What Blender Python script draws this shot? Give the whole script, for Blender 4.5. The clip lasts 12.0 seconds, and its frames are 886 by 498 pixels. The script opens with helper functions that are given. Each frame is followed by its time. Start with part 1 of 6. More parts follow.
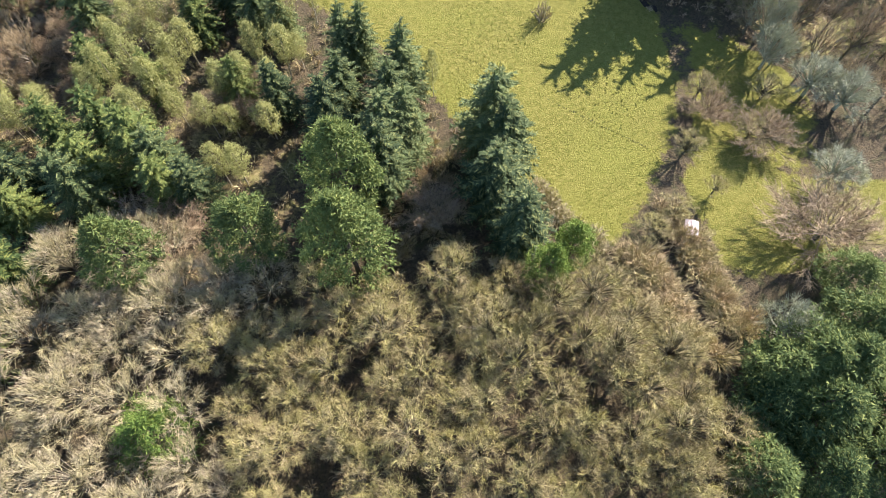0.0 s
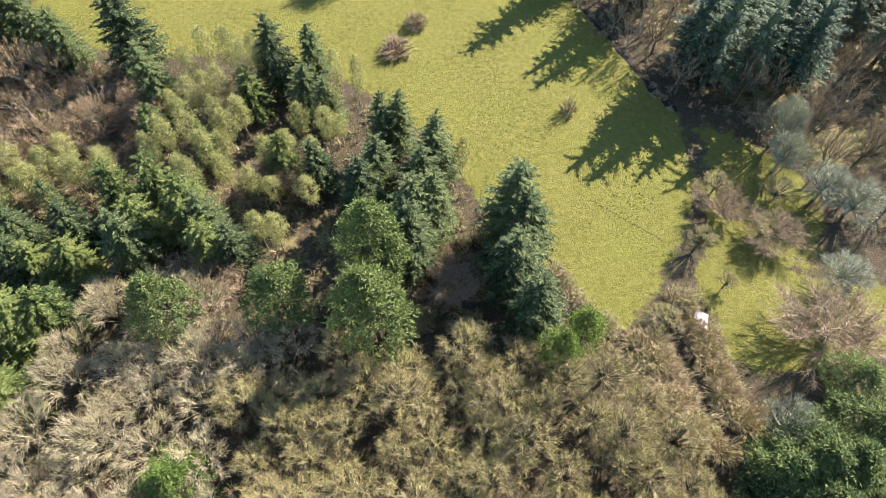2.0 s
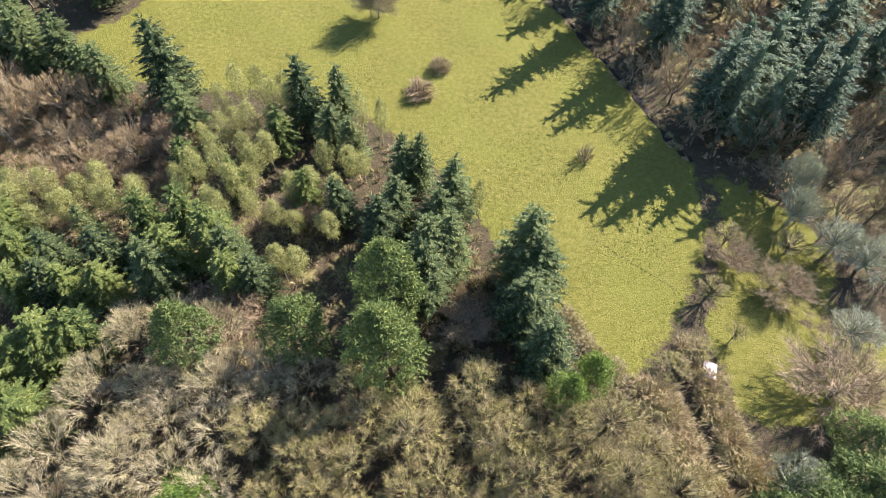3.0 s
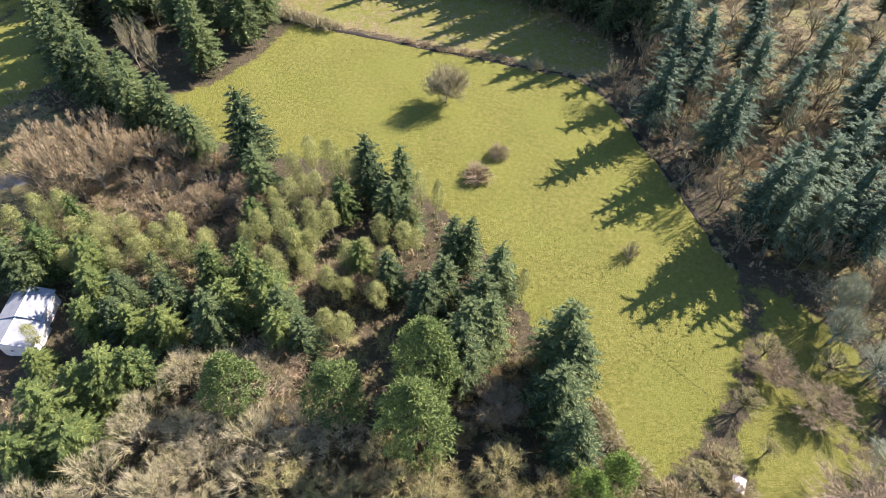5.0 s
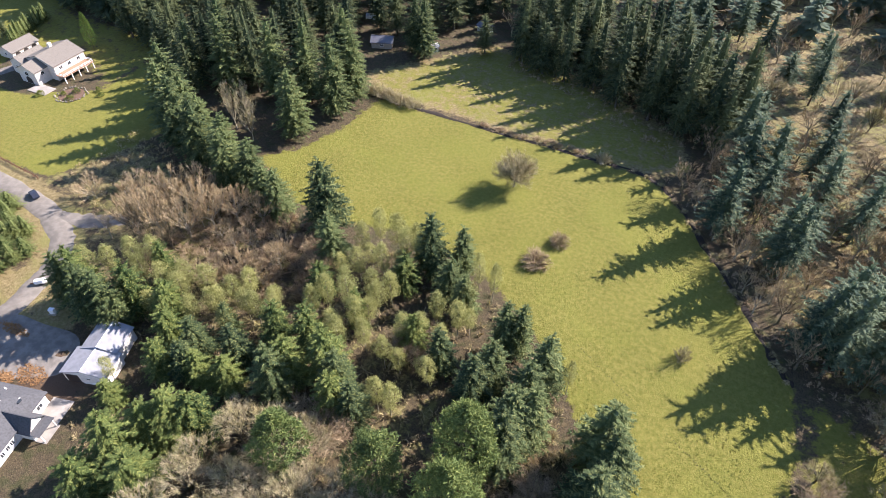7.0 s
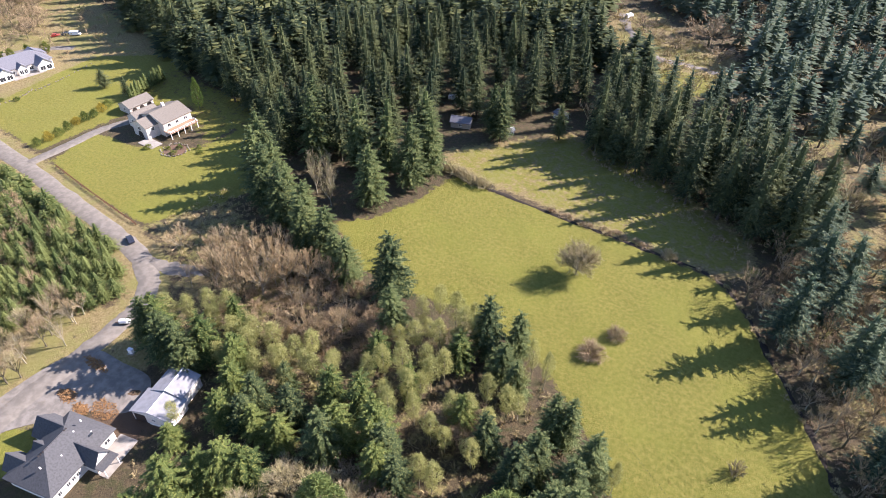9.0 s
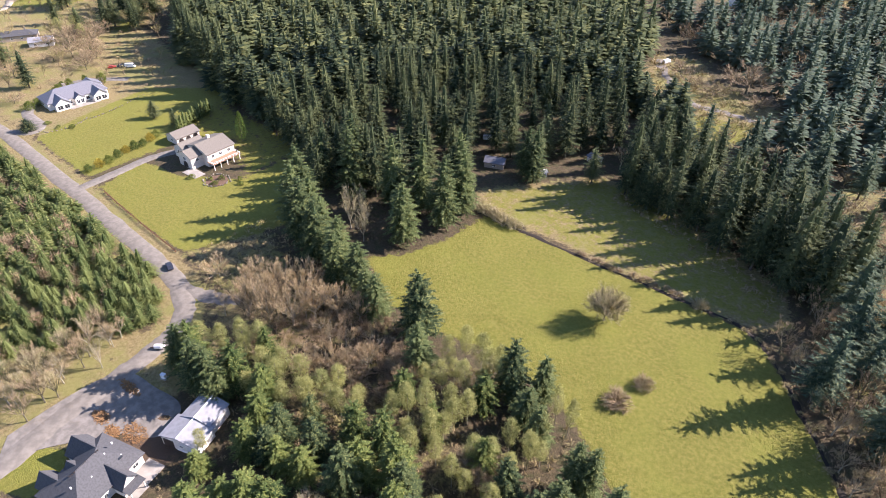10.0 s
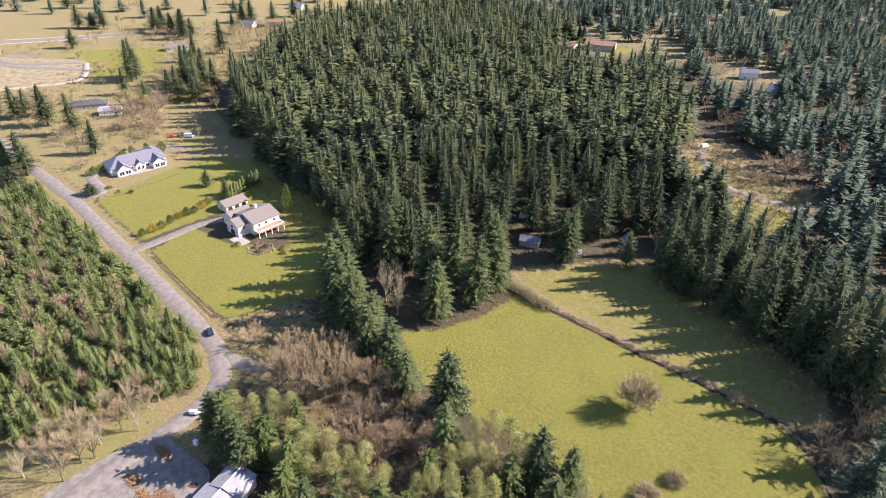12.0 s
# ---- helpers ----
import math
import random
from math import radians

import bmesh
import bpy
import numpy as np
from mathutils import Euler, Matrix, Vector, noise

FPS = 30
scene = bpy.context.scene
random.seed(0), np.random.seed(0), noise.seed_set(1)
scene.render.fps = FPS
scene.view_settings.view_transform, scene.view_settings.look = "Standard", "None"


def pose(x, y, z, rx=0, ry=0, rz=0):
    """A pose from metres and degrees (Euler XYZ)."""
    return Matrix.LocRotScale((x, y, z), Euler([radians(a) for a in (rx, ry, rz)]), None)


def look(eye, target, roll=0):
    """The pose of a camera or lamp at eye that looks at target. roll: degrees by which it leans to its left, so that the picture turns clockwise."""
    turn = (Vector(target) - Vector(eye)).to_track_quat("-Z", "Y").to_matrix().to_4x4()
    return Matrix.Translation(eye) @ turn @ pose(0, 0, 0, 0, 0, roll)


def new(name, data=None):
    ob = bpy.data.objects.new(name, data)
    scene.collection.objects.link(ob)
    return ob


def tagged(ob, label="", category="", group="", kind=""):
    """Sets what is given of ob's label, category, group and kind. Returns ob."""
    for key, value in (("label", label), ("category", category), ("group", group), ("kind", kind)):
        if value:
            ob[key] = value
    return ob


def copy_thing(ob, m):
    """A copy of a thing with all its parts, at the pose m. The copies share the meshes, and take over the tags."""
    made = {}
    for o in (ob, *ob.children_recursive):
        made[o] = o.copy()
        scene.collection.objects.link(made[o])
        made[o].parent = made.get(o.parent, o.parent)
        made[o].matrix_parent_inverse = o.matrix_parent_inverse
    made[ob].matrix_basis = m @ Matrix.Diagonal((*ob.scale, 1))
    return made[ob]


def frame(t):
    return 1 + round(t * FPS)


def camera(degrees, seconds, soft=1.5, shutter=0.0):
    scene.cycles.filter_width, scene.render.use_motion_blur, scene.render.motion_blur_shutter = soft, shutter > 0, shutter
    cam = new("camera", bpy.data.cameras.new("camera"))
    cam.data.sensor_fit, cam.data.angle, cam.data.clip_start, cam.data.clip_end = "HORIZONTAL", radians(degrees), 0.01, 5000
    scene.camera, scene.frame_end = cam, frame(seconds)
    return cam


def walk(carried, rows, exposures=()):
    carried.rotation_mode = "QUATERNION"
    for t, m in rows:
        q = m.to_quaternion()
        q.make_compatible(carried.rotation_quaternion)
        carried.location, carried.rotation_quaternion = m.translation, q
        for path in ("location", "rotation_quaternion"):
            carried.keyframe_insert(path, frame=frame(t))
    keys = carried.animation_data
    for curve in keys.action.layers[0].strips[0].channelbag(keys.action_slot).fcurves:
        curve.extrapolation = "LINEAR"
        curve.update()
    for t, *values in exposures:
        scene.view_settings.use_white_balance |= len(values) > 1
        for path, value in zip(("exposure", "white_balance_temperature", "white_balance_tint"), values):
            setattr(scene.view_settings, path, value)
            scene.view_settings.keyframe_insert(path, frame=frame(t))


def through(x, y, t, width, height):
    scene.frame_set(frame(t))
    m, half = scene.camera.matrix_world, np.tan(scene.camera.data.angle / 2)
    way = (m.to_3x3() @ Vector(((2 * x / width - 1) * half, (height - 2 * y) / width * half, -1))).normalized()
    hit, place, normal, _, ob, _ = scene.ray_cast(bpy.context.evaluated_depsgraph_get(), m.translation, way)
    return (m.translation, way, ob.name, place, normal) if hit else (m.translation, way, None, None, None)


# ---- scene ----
# The drone rises from 93 m to 131 m, tilting up and turning to its left.
cam = camera(71.07, 12.0, soft=0.6)
# seconds, x, y, z, tilt, heading, roll
ROWS = [
    (0.0, 0.000, -0.000, 93.000, 25.050, 2.468, -0.036),
    (0.5, 0.082, -0.075, 94.704, 26.402, 3.689, -0.086),
    (1.0, 0.168, -0.151, 96.402, 27.765, 4.758, -0.117),
    (1.5, 0.257, -0.227, 98.094, 29.140, 5.826, -0.133),
    (2.0, 0.351, -0.303, 99.779, 30.527, 6.991, -0.133),
    (2.5, 0.450, -0.380, 101.456, 31.925, 8.304, -0.119),
    (3.0, 0.554, -0.459, 103.126, 33.333, 9.784, -0.093),
    (3.5, 0.663, -0.537, 104.786, 34.750, 11.427, -0.056),
    (4.0, 0.779, -0.617, 106.436, 36.174, 13.211, -0.009),
    (4.5, 0.900, -0.698, 108.077, 37.604, 15.108, 0.047),
    (5.0, 1.029, -0.780, 109.706, 39.037, 17.085, 0.110),
    (5.5, 1.165, -0.863, 111.324, 40.474, 19.112, 0.178),
    (6.0, 1.308, -0.947, 112.930, 41.913, 21.161, 0.252),
    (6.5, 1.459, -1.033, 114.522, 43.354, 23.212, 0.328),
    (7.0, 1.618, -1.120, 116.102, 44.797, 25.252, 0.407),
    (7.5, 1.787, -1.208, 117.666, 46.243, 27.270, 0.486),
    (8.0, 1.964, -1.298, 119.216, 47.693, 29.262, 0.565),
    (8.5, 2.151, -1.389, 120.751, 49.147, 31.222, 0.641),
    (9.0, 2.348, -1.483, 122.269, 50.607, 33.140, 0.715),
    (9.5, 2.556, -1.577, 123.770, 52.074, 34.996, 0.783),
    (10.0, 2.774, -1.674, 125.254, 53.547, 36.750, 0.846),
    (10.5, 3.003, -1.773, 126.720, 55.027, 38.336, 0.902),
    (11.0, 3.244, -1.874, 128.166, 56.512, 39.652, 0.949),
    (11.5, 3.497, -1.976, 129.593, 57.998, 40.548, 0.986),
    (12.0, 3.763, -2.081, 131.000, 59.482, 40.813, 1.012),
]
walk(cam, [(t, pose(x, y, z, tilt, 0, heading) @ pose(0, 0, 0, 0, 0, roll)) for t, x, y, z, tilt, heading, roll in ROWS],
     [(0.0, 1.88, 6200, 20), (3.0, 1.82, 6150, 21), (6.0, 1.72, 6100, 23), (9.0, 1.64, 6150, 27), (12.0, 1.58, 6200, 30)])

# ---- light ----
SUN_AZ, SUN_EL = radians(40), radians(34)
world = bpy.data.worlds.new("sky")
scene.world = world
world.use_nodes = True
wn = world.node_tree.nodes
sky = wn.new("ShaderNodeTexSky")
sky.sky_type, sky.sun_disc = "NISHITA", False
sky.sun_elevation, sky.sun_rotation = SUN_EL, SUN_AZ
sky.air_density, sky.dust_density, sky.ozone_density = 1.2, 0.2, 3.5
world.node_tree.links.new(sky.outputs[0], wn["Background"].inputs[0])
wn["Background"].inputs[1].default_value = 0.086
sun = new("sun", bpy.data.lights.new("sun", "SUN"))
sun.data.energy, sun.data.angle, sun.data.color = 5.0, radians(0.53), (1.0, 0.94, 0.82)
SUN_DIR = Vector((math.sin(SUN_AZ) * math.cos(SUN_EL), math.cos(SUN_AZ) * math.cos(SUN_EL), math.sin(SUN_EL)))
sun.matrix_world = look((0, 0, 300), Vector((0, 0, 300)) - SUN_DIR)


# ---- materials ----
class Nodes:
    """A short way to write node trees."""

    def __init__(self, name, rough=0.7):
        self.mat = bpy.data.materials.new(name)
        self.mat.use_nodes = True
        self.tree = self.mat.node_tree
        self.bsdf = self.tree.nodes["Principled BSDF"]
        self.out = self.tree.nodes["Material Output"]
        self.bsdf.inputs["Roughness"].default_value = rough
        self.bsdf.inputs["Specular IOR Level"].default_value = 0.25
        self.where = self.add("ShaderNodeNewGeometry").outputs["Position"]

    def add(self, kind, **inputs):
        node = self.tree.nodes.new(kind)
        for key, value in inputs.items():
            self.put(node.inputs[key.replace("_", " ")], value)
        return node

    def put(self, socket, value):
        if isinstance(value, bpy.types.NodeSocket):
            self.tree.links.new(value, socket)
        else:
            socket.default_value = value

    def noise(self, scale, detail=3.0, rough=0.55, where=None):
        return self.add("ShaderNodeTexNoise", Vector=where or self.where, Scale=scale, Detail=detail, Roughness=rough).outputs["Fac"]

    def math(self, op, a, b=0.0):
        node = self.tree.nodes.new("ShaderNodeMath")
        node.operation = op
        self.put(node.inputs[0], a)
        self.put(node.inputs[1], b)
        return node.outputs[0]

    def step(self, value, low, high):
        node = self.add("ShaderNodeMapRange", Value=value)
        node.interpolation_type = "SMOOTHSTEP"
        node.inputs["From Min"].default_value, node.inputs["From Max"].default_value = low, high
        return node.outputs[0]

    def mix(self, fac, a, b):
        node = self.tree.nodes.new("ShaderNodeMix")
        node.data_type = "RGBA"
        self.put(node.inputs[0], fac)
        self.put(node.inputs[6], a if isinstance(a, bpy.types.NodeSocket) else (*a, 1))
        self.put(node.inputs[7], b if isinstance(b, bpy.types.NodeSocket) else (*b, 1))
        return node.outputs[2]

    def colour(self, value):
        self.put(self.bsdf.inputs["Base Color"], value if isinstance(value, bpy.types.NodeSocket) else (*value, 1))
        return self

    def bump(self, height, strength, distance):
        node = self.add("ShaderNodeBump", Height=height, Strength=strength, Distance=distance)
        self.put(self.bsdf.inputs["Normal"], node.outputs[0])
        return self

    def attribute(self, name):
        node = self.tree.nodes.new("ShaderNodeAttribute")
        node.attribute_name = name
        return node.outputs["Fac"]

    def random(self):
        return self.add("ShaderNodeObjectInfo").outputs["Random"]

    def island(self):
        return self.add("ShaderNodeNewGeometry").outputs["Random Per Island"]


def foliage(name, dark, light, tint, through=0.25, gap_shade=0.5):
    """Leaves and needles: one tree differs from the next, one spray from its neighbour, and some light comes through."""
    n = Nodes(name, 0.6)
    n.bsdf.inputs["Specular IOR Level"].default_value = 0.1
    trees = n.step(n.math("ADD", n.math("MULTIPLY", n.random(), 0.5), n.math("MULTIPLY", n.noise(0.16, 2, 0.7), 0.7)), 0.28, 0.85)
    base = n.mix(trees, dark, light)
    base = n.mix(n.step(n.island(), 0.55, 1.0), base, tint)
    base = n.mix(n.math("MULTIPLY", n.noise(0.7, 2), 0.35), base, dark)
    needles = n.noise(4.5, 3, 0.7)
    # shade between the needles, painted into the colour as dark noise patches
    base = n.mix(n.math("MULTIPLY", n.step(needles, 0.56, 0.34), gap_shade), base, tuple(c * 0.4 for c in dark))
    n.colour(base)
    n.bump(needles, 0.55, 0.25)
    leaf = n.add("ShaderNodeBsdfTranslucent", Color=base)
    both = n.add("ShaderNodeMixShader", Fac=through)
    n.tree.links.new(n.bsdf.outputs[0], both.inputs[1])
    n.tree.links.new(leaf.outputs[0], both.inputs[2])
    n.tree.links.new(both.outputs[0], n.out.inputs[0])
    return n.mat


def bark(name, dark, light, moss, mossy=0.3):
    n = Nodes(name, 0.85)
    base = n.mix(n.step(n.noise(1.3, 3), 0.3, 0.7), dark, light)
    base = n.mix(n.math("MULTIPLY", n.random(), 0.35), base, light)
    base = n.mix(n.math("MULTIPLY", n.step(n.math("ADD", n.noise(0.35, 2), n.math("MULTIPLY", n.island(), 0.3)), 0.5, 0.8), mossy), base, moss)
    return n.colour(base).mat


def plain(name, colour, rough=0.6, vary=0.18, scale=1.5, metal=0.0):
    """A painted or coated surface with slight dirt and fading."""
    n = Nodes(name, rough)
    dirt = tuple(c * (1 - vary * 1.6) for c in colour)
    base = n.mix(n.step(n.noise(scale, 4), 0.35, 0.75), colour, dirt)
    base = n.mix(n.math("MULTIPLY", n.noise(scale * 9, 2), vary), base, dirt)
    n.bsdf.inputs["Metallic"].default_value = metal
    return n.colour(base).mat


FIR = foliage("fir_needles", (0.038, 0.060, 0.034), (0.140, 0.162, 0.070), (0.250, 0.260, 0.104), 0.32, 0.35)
# far firs: the blue haze of distance is mixed into the needle colour
FIR_HAZY = foliage("open_fir_needles", (0.055, 0.090, 0.066), (0.148, 0.194, 0.128), (0.245, 0.285, 0.176), 0.45, 0.3)
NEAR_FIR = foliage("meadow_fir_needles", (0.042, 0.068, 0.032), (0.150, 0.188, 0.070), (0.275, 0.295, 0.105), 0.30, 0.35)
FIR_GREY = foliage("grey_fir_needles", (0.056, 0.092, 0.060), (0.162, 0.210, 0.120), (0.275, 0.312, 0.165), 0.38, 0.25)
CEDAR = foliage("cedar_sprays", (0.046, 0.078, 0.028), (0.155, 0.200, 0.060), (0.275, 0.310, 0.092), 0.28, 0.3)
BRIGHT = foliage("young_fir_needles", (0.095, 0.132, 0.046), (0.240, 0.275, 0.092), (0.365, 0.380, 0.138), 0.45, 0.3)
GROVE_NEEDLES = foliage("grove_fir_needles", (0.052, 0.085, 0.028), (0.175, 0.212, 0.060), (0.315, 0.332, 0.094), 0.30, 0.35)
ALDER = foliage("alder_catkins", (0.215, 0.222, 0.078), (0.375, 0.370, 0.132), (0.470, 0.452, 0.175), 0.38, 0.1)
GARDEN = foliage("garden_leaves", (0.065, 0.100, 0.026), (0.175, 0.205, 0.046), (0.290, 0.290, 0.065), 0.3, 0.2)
GOLDEN = foliage("golden_leaves", (0.230, 0.180, 0.030), (0.400, 0.310, 0.050), (0.480, 0.390, 0.070), 0.3, 0.2)
LICHEN = bark("lichen_twigs", (0.190, 0.195, 0.130), (0.370, 0.370, 0.250), (0.32, 0.33, 0.17), 0.6)
DARK_BARK = bark("maple_bark", (0.075, 0.062, 0.045), (0.150, 0.125, 0.090), (0.12, 0.12, 0.04), 0.5)
BARK = bark("fir_bark", (0.060, 0.045, 0.035), (0.120, 0.095, 0.075), (0.08, 0.09, 0.04))
TWIG = bark("maple_twigs", (0.165, 0.130, 0.062), (0.385, 0.312, 0.158), (0.315, 0.290, 0.085), 0.7)
TWIG_GREY = bark("grey_twigs", (0.200, 0.165, 0.100), (0.450, 0.378, 0.240), (0.38, 0.34, 0.13), 0.5)
TWIG_RED = bark("russet_twigs", (0.180, 0.126, 0.076), (0.395, 0.290, 0.178), (0.35, 0.29, 0.14), 0.3)
TWIG_TAN = bark("tan_twigs", (0.230, 0.168, 0.098), (0.470, 0.352, 0.210), (0.36, 0.31, 0.13), 0.3)
PALE_BARK = bark("alder_bark", (0.220, 0.190, 0.145), (0.360, 0.315, 0.245), (0.26, 0.25, 0.12), 0.4)
BRAMBLE = bark("bramble_canes", (0.230, 0.176, 0.098), (0.480, 0.370, 0.205), (0.30, 0.29, 0.09), 0.5)


def ground_material():
    n = Nodes("earth", 0.95)
    fine, mid, wide = n.noise(3.0, 8, 0.75), n.noise(0.35, 4), n.noise(0.05, 3)
    litter = n.mix(n.step(fine, 0.3, 0.7), (0.026, 0.021, 0.013), (0.120, 0.090, 0.048))
    litter = n.mix(n.math("MULTIPLY", n.step(mid, 0.45, 0.65), 0.7), litter, (0.050, 0.055, 0.018))
    litter = n.mix(n.math("MULTIPLY", n.step(n.noise(0.8, 6, 0.8), 0.5, 0.62), 0.8), litter, (0.125, 0.092, 0.048))
    dry = n.mix(n.step(n.noise(1.1, 5, 0.7), 0.3, 0.7), (0.140, 0.108, 0.045), (0.285, 0.222, 0.105))
    dry = n.mix(n.math("MULTIPLY", n.step(n.noise(0.06, 5, 0.7), 0.44, 0.60), 0.7), dry, (0.185, 0.180, 0.052))
    meadow = n.mix(n.step(n.noise(0.9, 6, 0.75), 0.3, 0.72), (0.126, 0.128, 0.018), (0.224, 0.197, 0.045))
    meadow = n.mix(n.math("MULTIPLY", n.step(wide, 0.42, 0.66), 0.45), meadow, (0.165, 0.172, 0.026))
    meadow = n.mix(n.math("MULTIPLY", n.step(n.noise(3.5, 4, 0.7), 0.52, 0.7), 0.55), meadow, (0.070, 0.095, 0.014))
    soil = n.mix(fine, (0.060, 0.040, 0.026), (0.150, 0.100, 0.062))
    ragged = n.math("MULTIPLY", n.math("SUBTRACT", n.noise(0.35, 7, 0.75), 0.5), 1.5)
    base = litter
    for name, colour in (("dry", dry), ("meadow", meadow), ("soil", soil)):
        base = n.mix(n.step(n.math("ADD", n.attribute(name), ragged), 0.38, 0.62), base, colour)
    n.colour(base)
    n.bump(n.math("ADD", fine, n.math("MULTIPLY", mid, 0.6)), 0.9, 0.5)
    return n.mat


EARTH = ground_material()


def road_material(name, colour, worn):
    n = Nodes(name, 0.9)
    base = n.mix(n.step(n.noise(0.5, 4), 0.35, 0.7), colour, worn)
    base = n.mix(n.math("MULTIPLY", n.step(n.noise(0.22, 7, 0.75), 0.56, 0.70), 0.45), base, (0.150, 0.112, 0.070))
    base = n.mix(n.math("MULTIPLY", n.noise(6, 3), 0.3), base, tuple(c * 0.6 for c in colour))
    return n.colour(base).bump(n.noise(12, 3), 0.4, 0.05).mat


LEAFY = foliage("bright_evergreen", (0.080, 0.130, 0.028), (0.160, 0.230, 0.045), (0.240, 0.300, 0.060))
ASPHALT = road_material("old_asphalt", (0.160, 0.142, 0.118), (0.225, 0.200, 0.165))
GRAVEL = road_material("gravel", (0.150, 0.135, 0.115), (0.240, 0.215, 0.182))
CONCRETE = road_material("concrete", (0.270, 0.245, 0.210), (0.360, 0.325, 0.280))
TUFT = foliage("grass_tufts", (0.125, 0.132, 0.021), (0.190, 0.184, 0.038), (0.225, 0.208, 0.050), 0.45, 0.0)


# ---- geometry helpers ----
def mesh_of(name, v, t, mats, mi=None):
    """A mesh of triangles from arrays."""
    v, t = np.asarray(v, np.float32).reshape(-1, 3), np.asarray(t, np.int32).reshape(-1, 3)
    me = bpy.data.meshes.new(name)
    me.vertices.add(len(v))
    me.vertices.foreach_set("co", v.ravel())
    me.loops.add(len(t) * 3)
    me.loops.foreach_set("vertex_index", t.ravel())
    me.polygons.add(len(t))
    me.polygons.foreach_set("loop_start", np.arange(0, len(t) * 3, 3, dtype=np.int32))
    for m in mats:
        me.materials.append(m)
    if mi is not None:
        me.polygons.foreach_set("material_index", np.asarray(mi, np.int32))
    me.update(calc_edges=True)
    me.shade_flat()
    return me


def part(name, data, parent, label=""):
    ob = new(name, data)
    ob.parent = parent
    return tagged(ob, label) if label else ob


class Shape:
    """Gathers vertices and triangles."""

    def __init__(self):
        self.v, self.t, self.n = [], [], 0

    def put(self, v, t):
        self.v.append(np.asarray(v, float).reshape(-1, 3))
        self.t.append(np.asarray(t, int).reshape(-1, 3) + self.n)
        self.n += len(self.v[-1])

    def arrays(self):
        return np.concatenate(self.v), np.concatenate(self.t)

    def tube(self, points, radii, sides=5):
        """A tapered limb along points."""
        points = np.asarray(points, float)
        rings = []
        for i, (p, r) in enumerate(zip(points, radii)):
            d = points[min(i + 1, len(points) - 1)] - points[max(i - 1, 0)]
            d /= np.linalg.norm(d) + 1e-9
            a = np.cross(d, (0.3, 0.9, 0.1) if abs(d[2]) > 0.8 else (0, 0, 1))
            a /= np.linalg.norm(a) + 1e-9
            b = np.cross(d, a)
            k = np.arange(sides) * 2 * np.pi / sides
            rings.append(p + r * (np.cos(k)[:, None] * a + np.sin(k)[:, None] * b))
        t = []
        for i in range(len(points) - 1):
            for j in range(sides):
                a, b = i * sides + j, i * sides + (j + 1) % sides
                t += [(a, b, b + sides), (a, b + sides, a + sides)]
        self.put(np.concatenate(rings), t)

    def kite(self, base, tip, width, side):
        """A spray or leaf: four corners, slightly folded."""
        base, tip, side = np.asarray(base, float), np.asarray(tip, float), np.asarray(side, float)
        mid = base + (tip - base) * 0.45
        self.put([base, mid + side * width, tip, mid - side * width], [(0, 1, 2), (0, 2, 3)])

    def strip(self, points, widths, side):
        """A thin twig as a bent ribbon that tapers."""
        points, side = np.asarray(points, float), np.asarray(side, float)
        v, t = [], []
        for p, w in zip(points, widths):
            v += [p + side * w, p - side * w]
        for i in range(len(points) - 1):
            a = 2 * i
            t += [(a, a + 1, a + 3), (a, a + 3, a + 2)]
        self.put(v, t)

    def twig(self, base, tip, width, side):
        """A fine twig: one long thin triangle."""
        base, side = np.asarray(base, float), np.asarray(side, float)
        self.put([base + side * width, base - side * width, tip], [(0, 1, 2)])

    def box(self, x0, y0, z0, x1, y1, z1):
        v = [(x, y, z) for z in (z0, z1) for x, y in ((x0, y0), (x1, y0), (x1, y1), (x0, y1))]
        q = [(0, 3, 2, 1), (4, 5, 6, 7), (0, 1, 5, 4), (1, 2, 6, 5), (2, 3, 7, 6), (3, 0, 4, 7)]
        self.put(v, [k for a, b, c, d in q for k in ((a, b, c), (a, c, d))])


def unit(v):
    v = np.asarray(v, float)
    return v / (np.linalg.norm(v) + 1e-9)


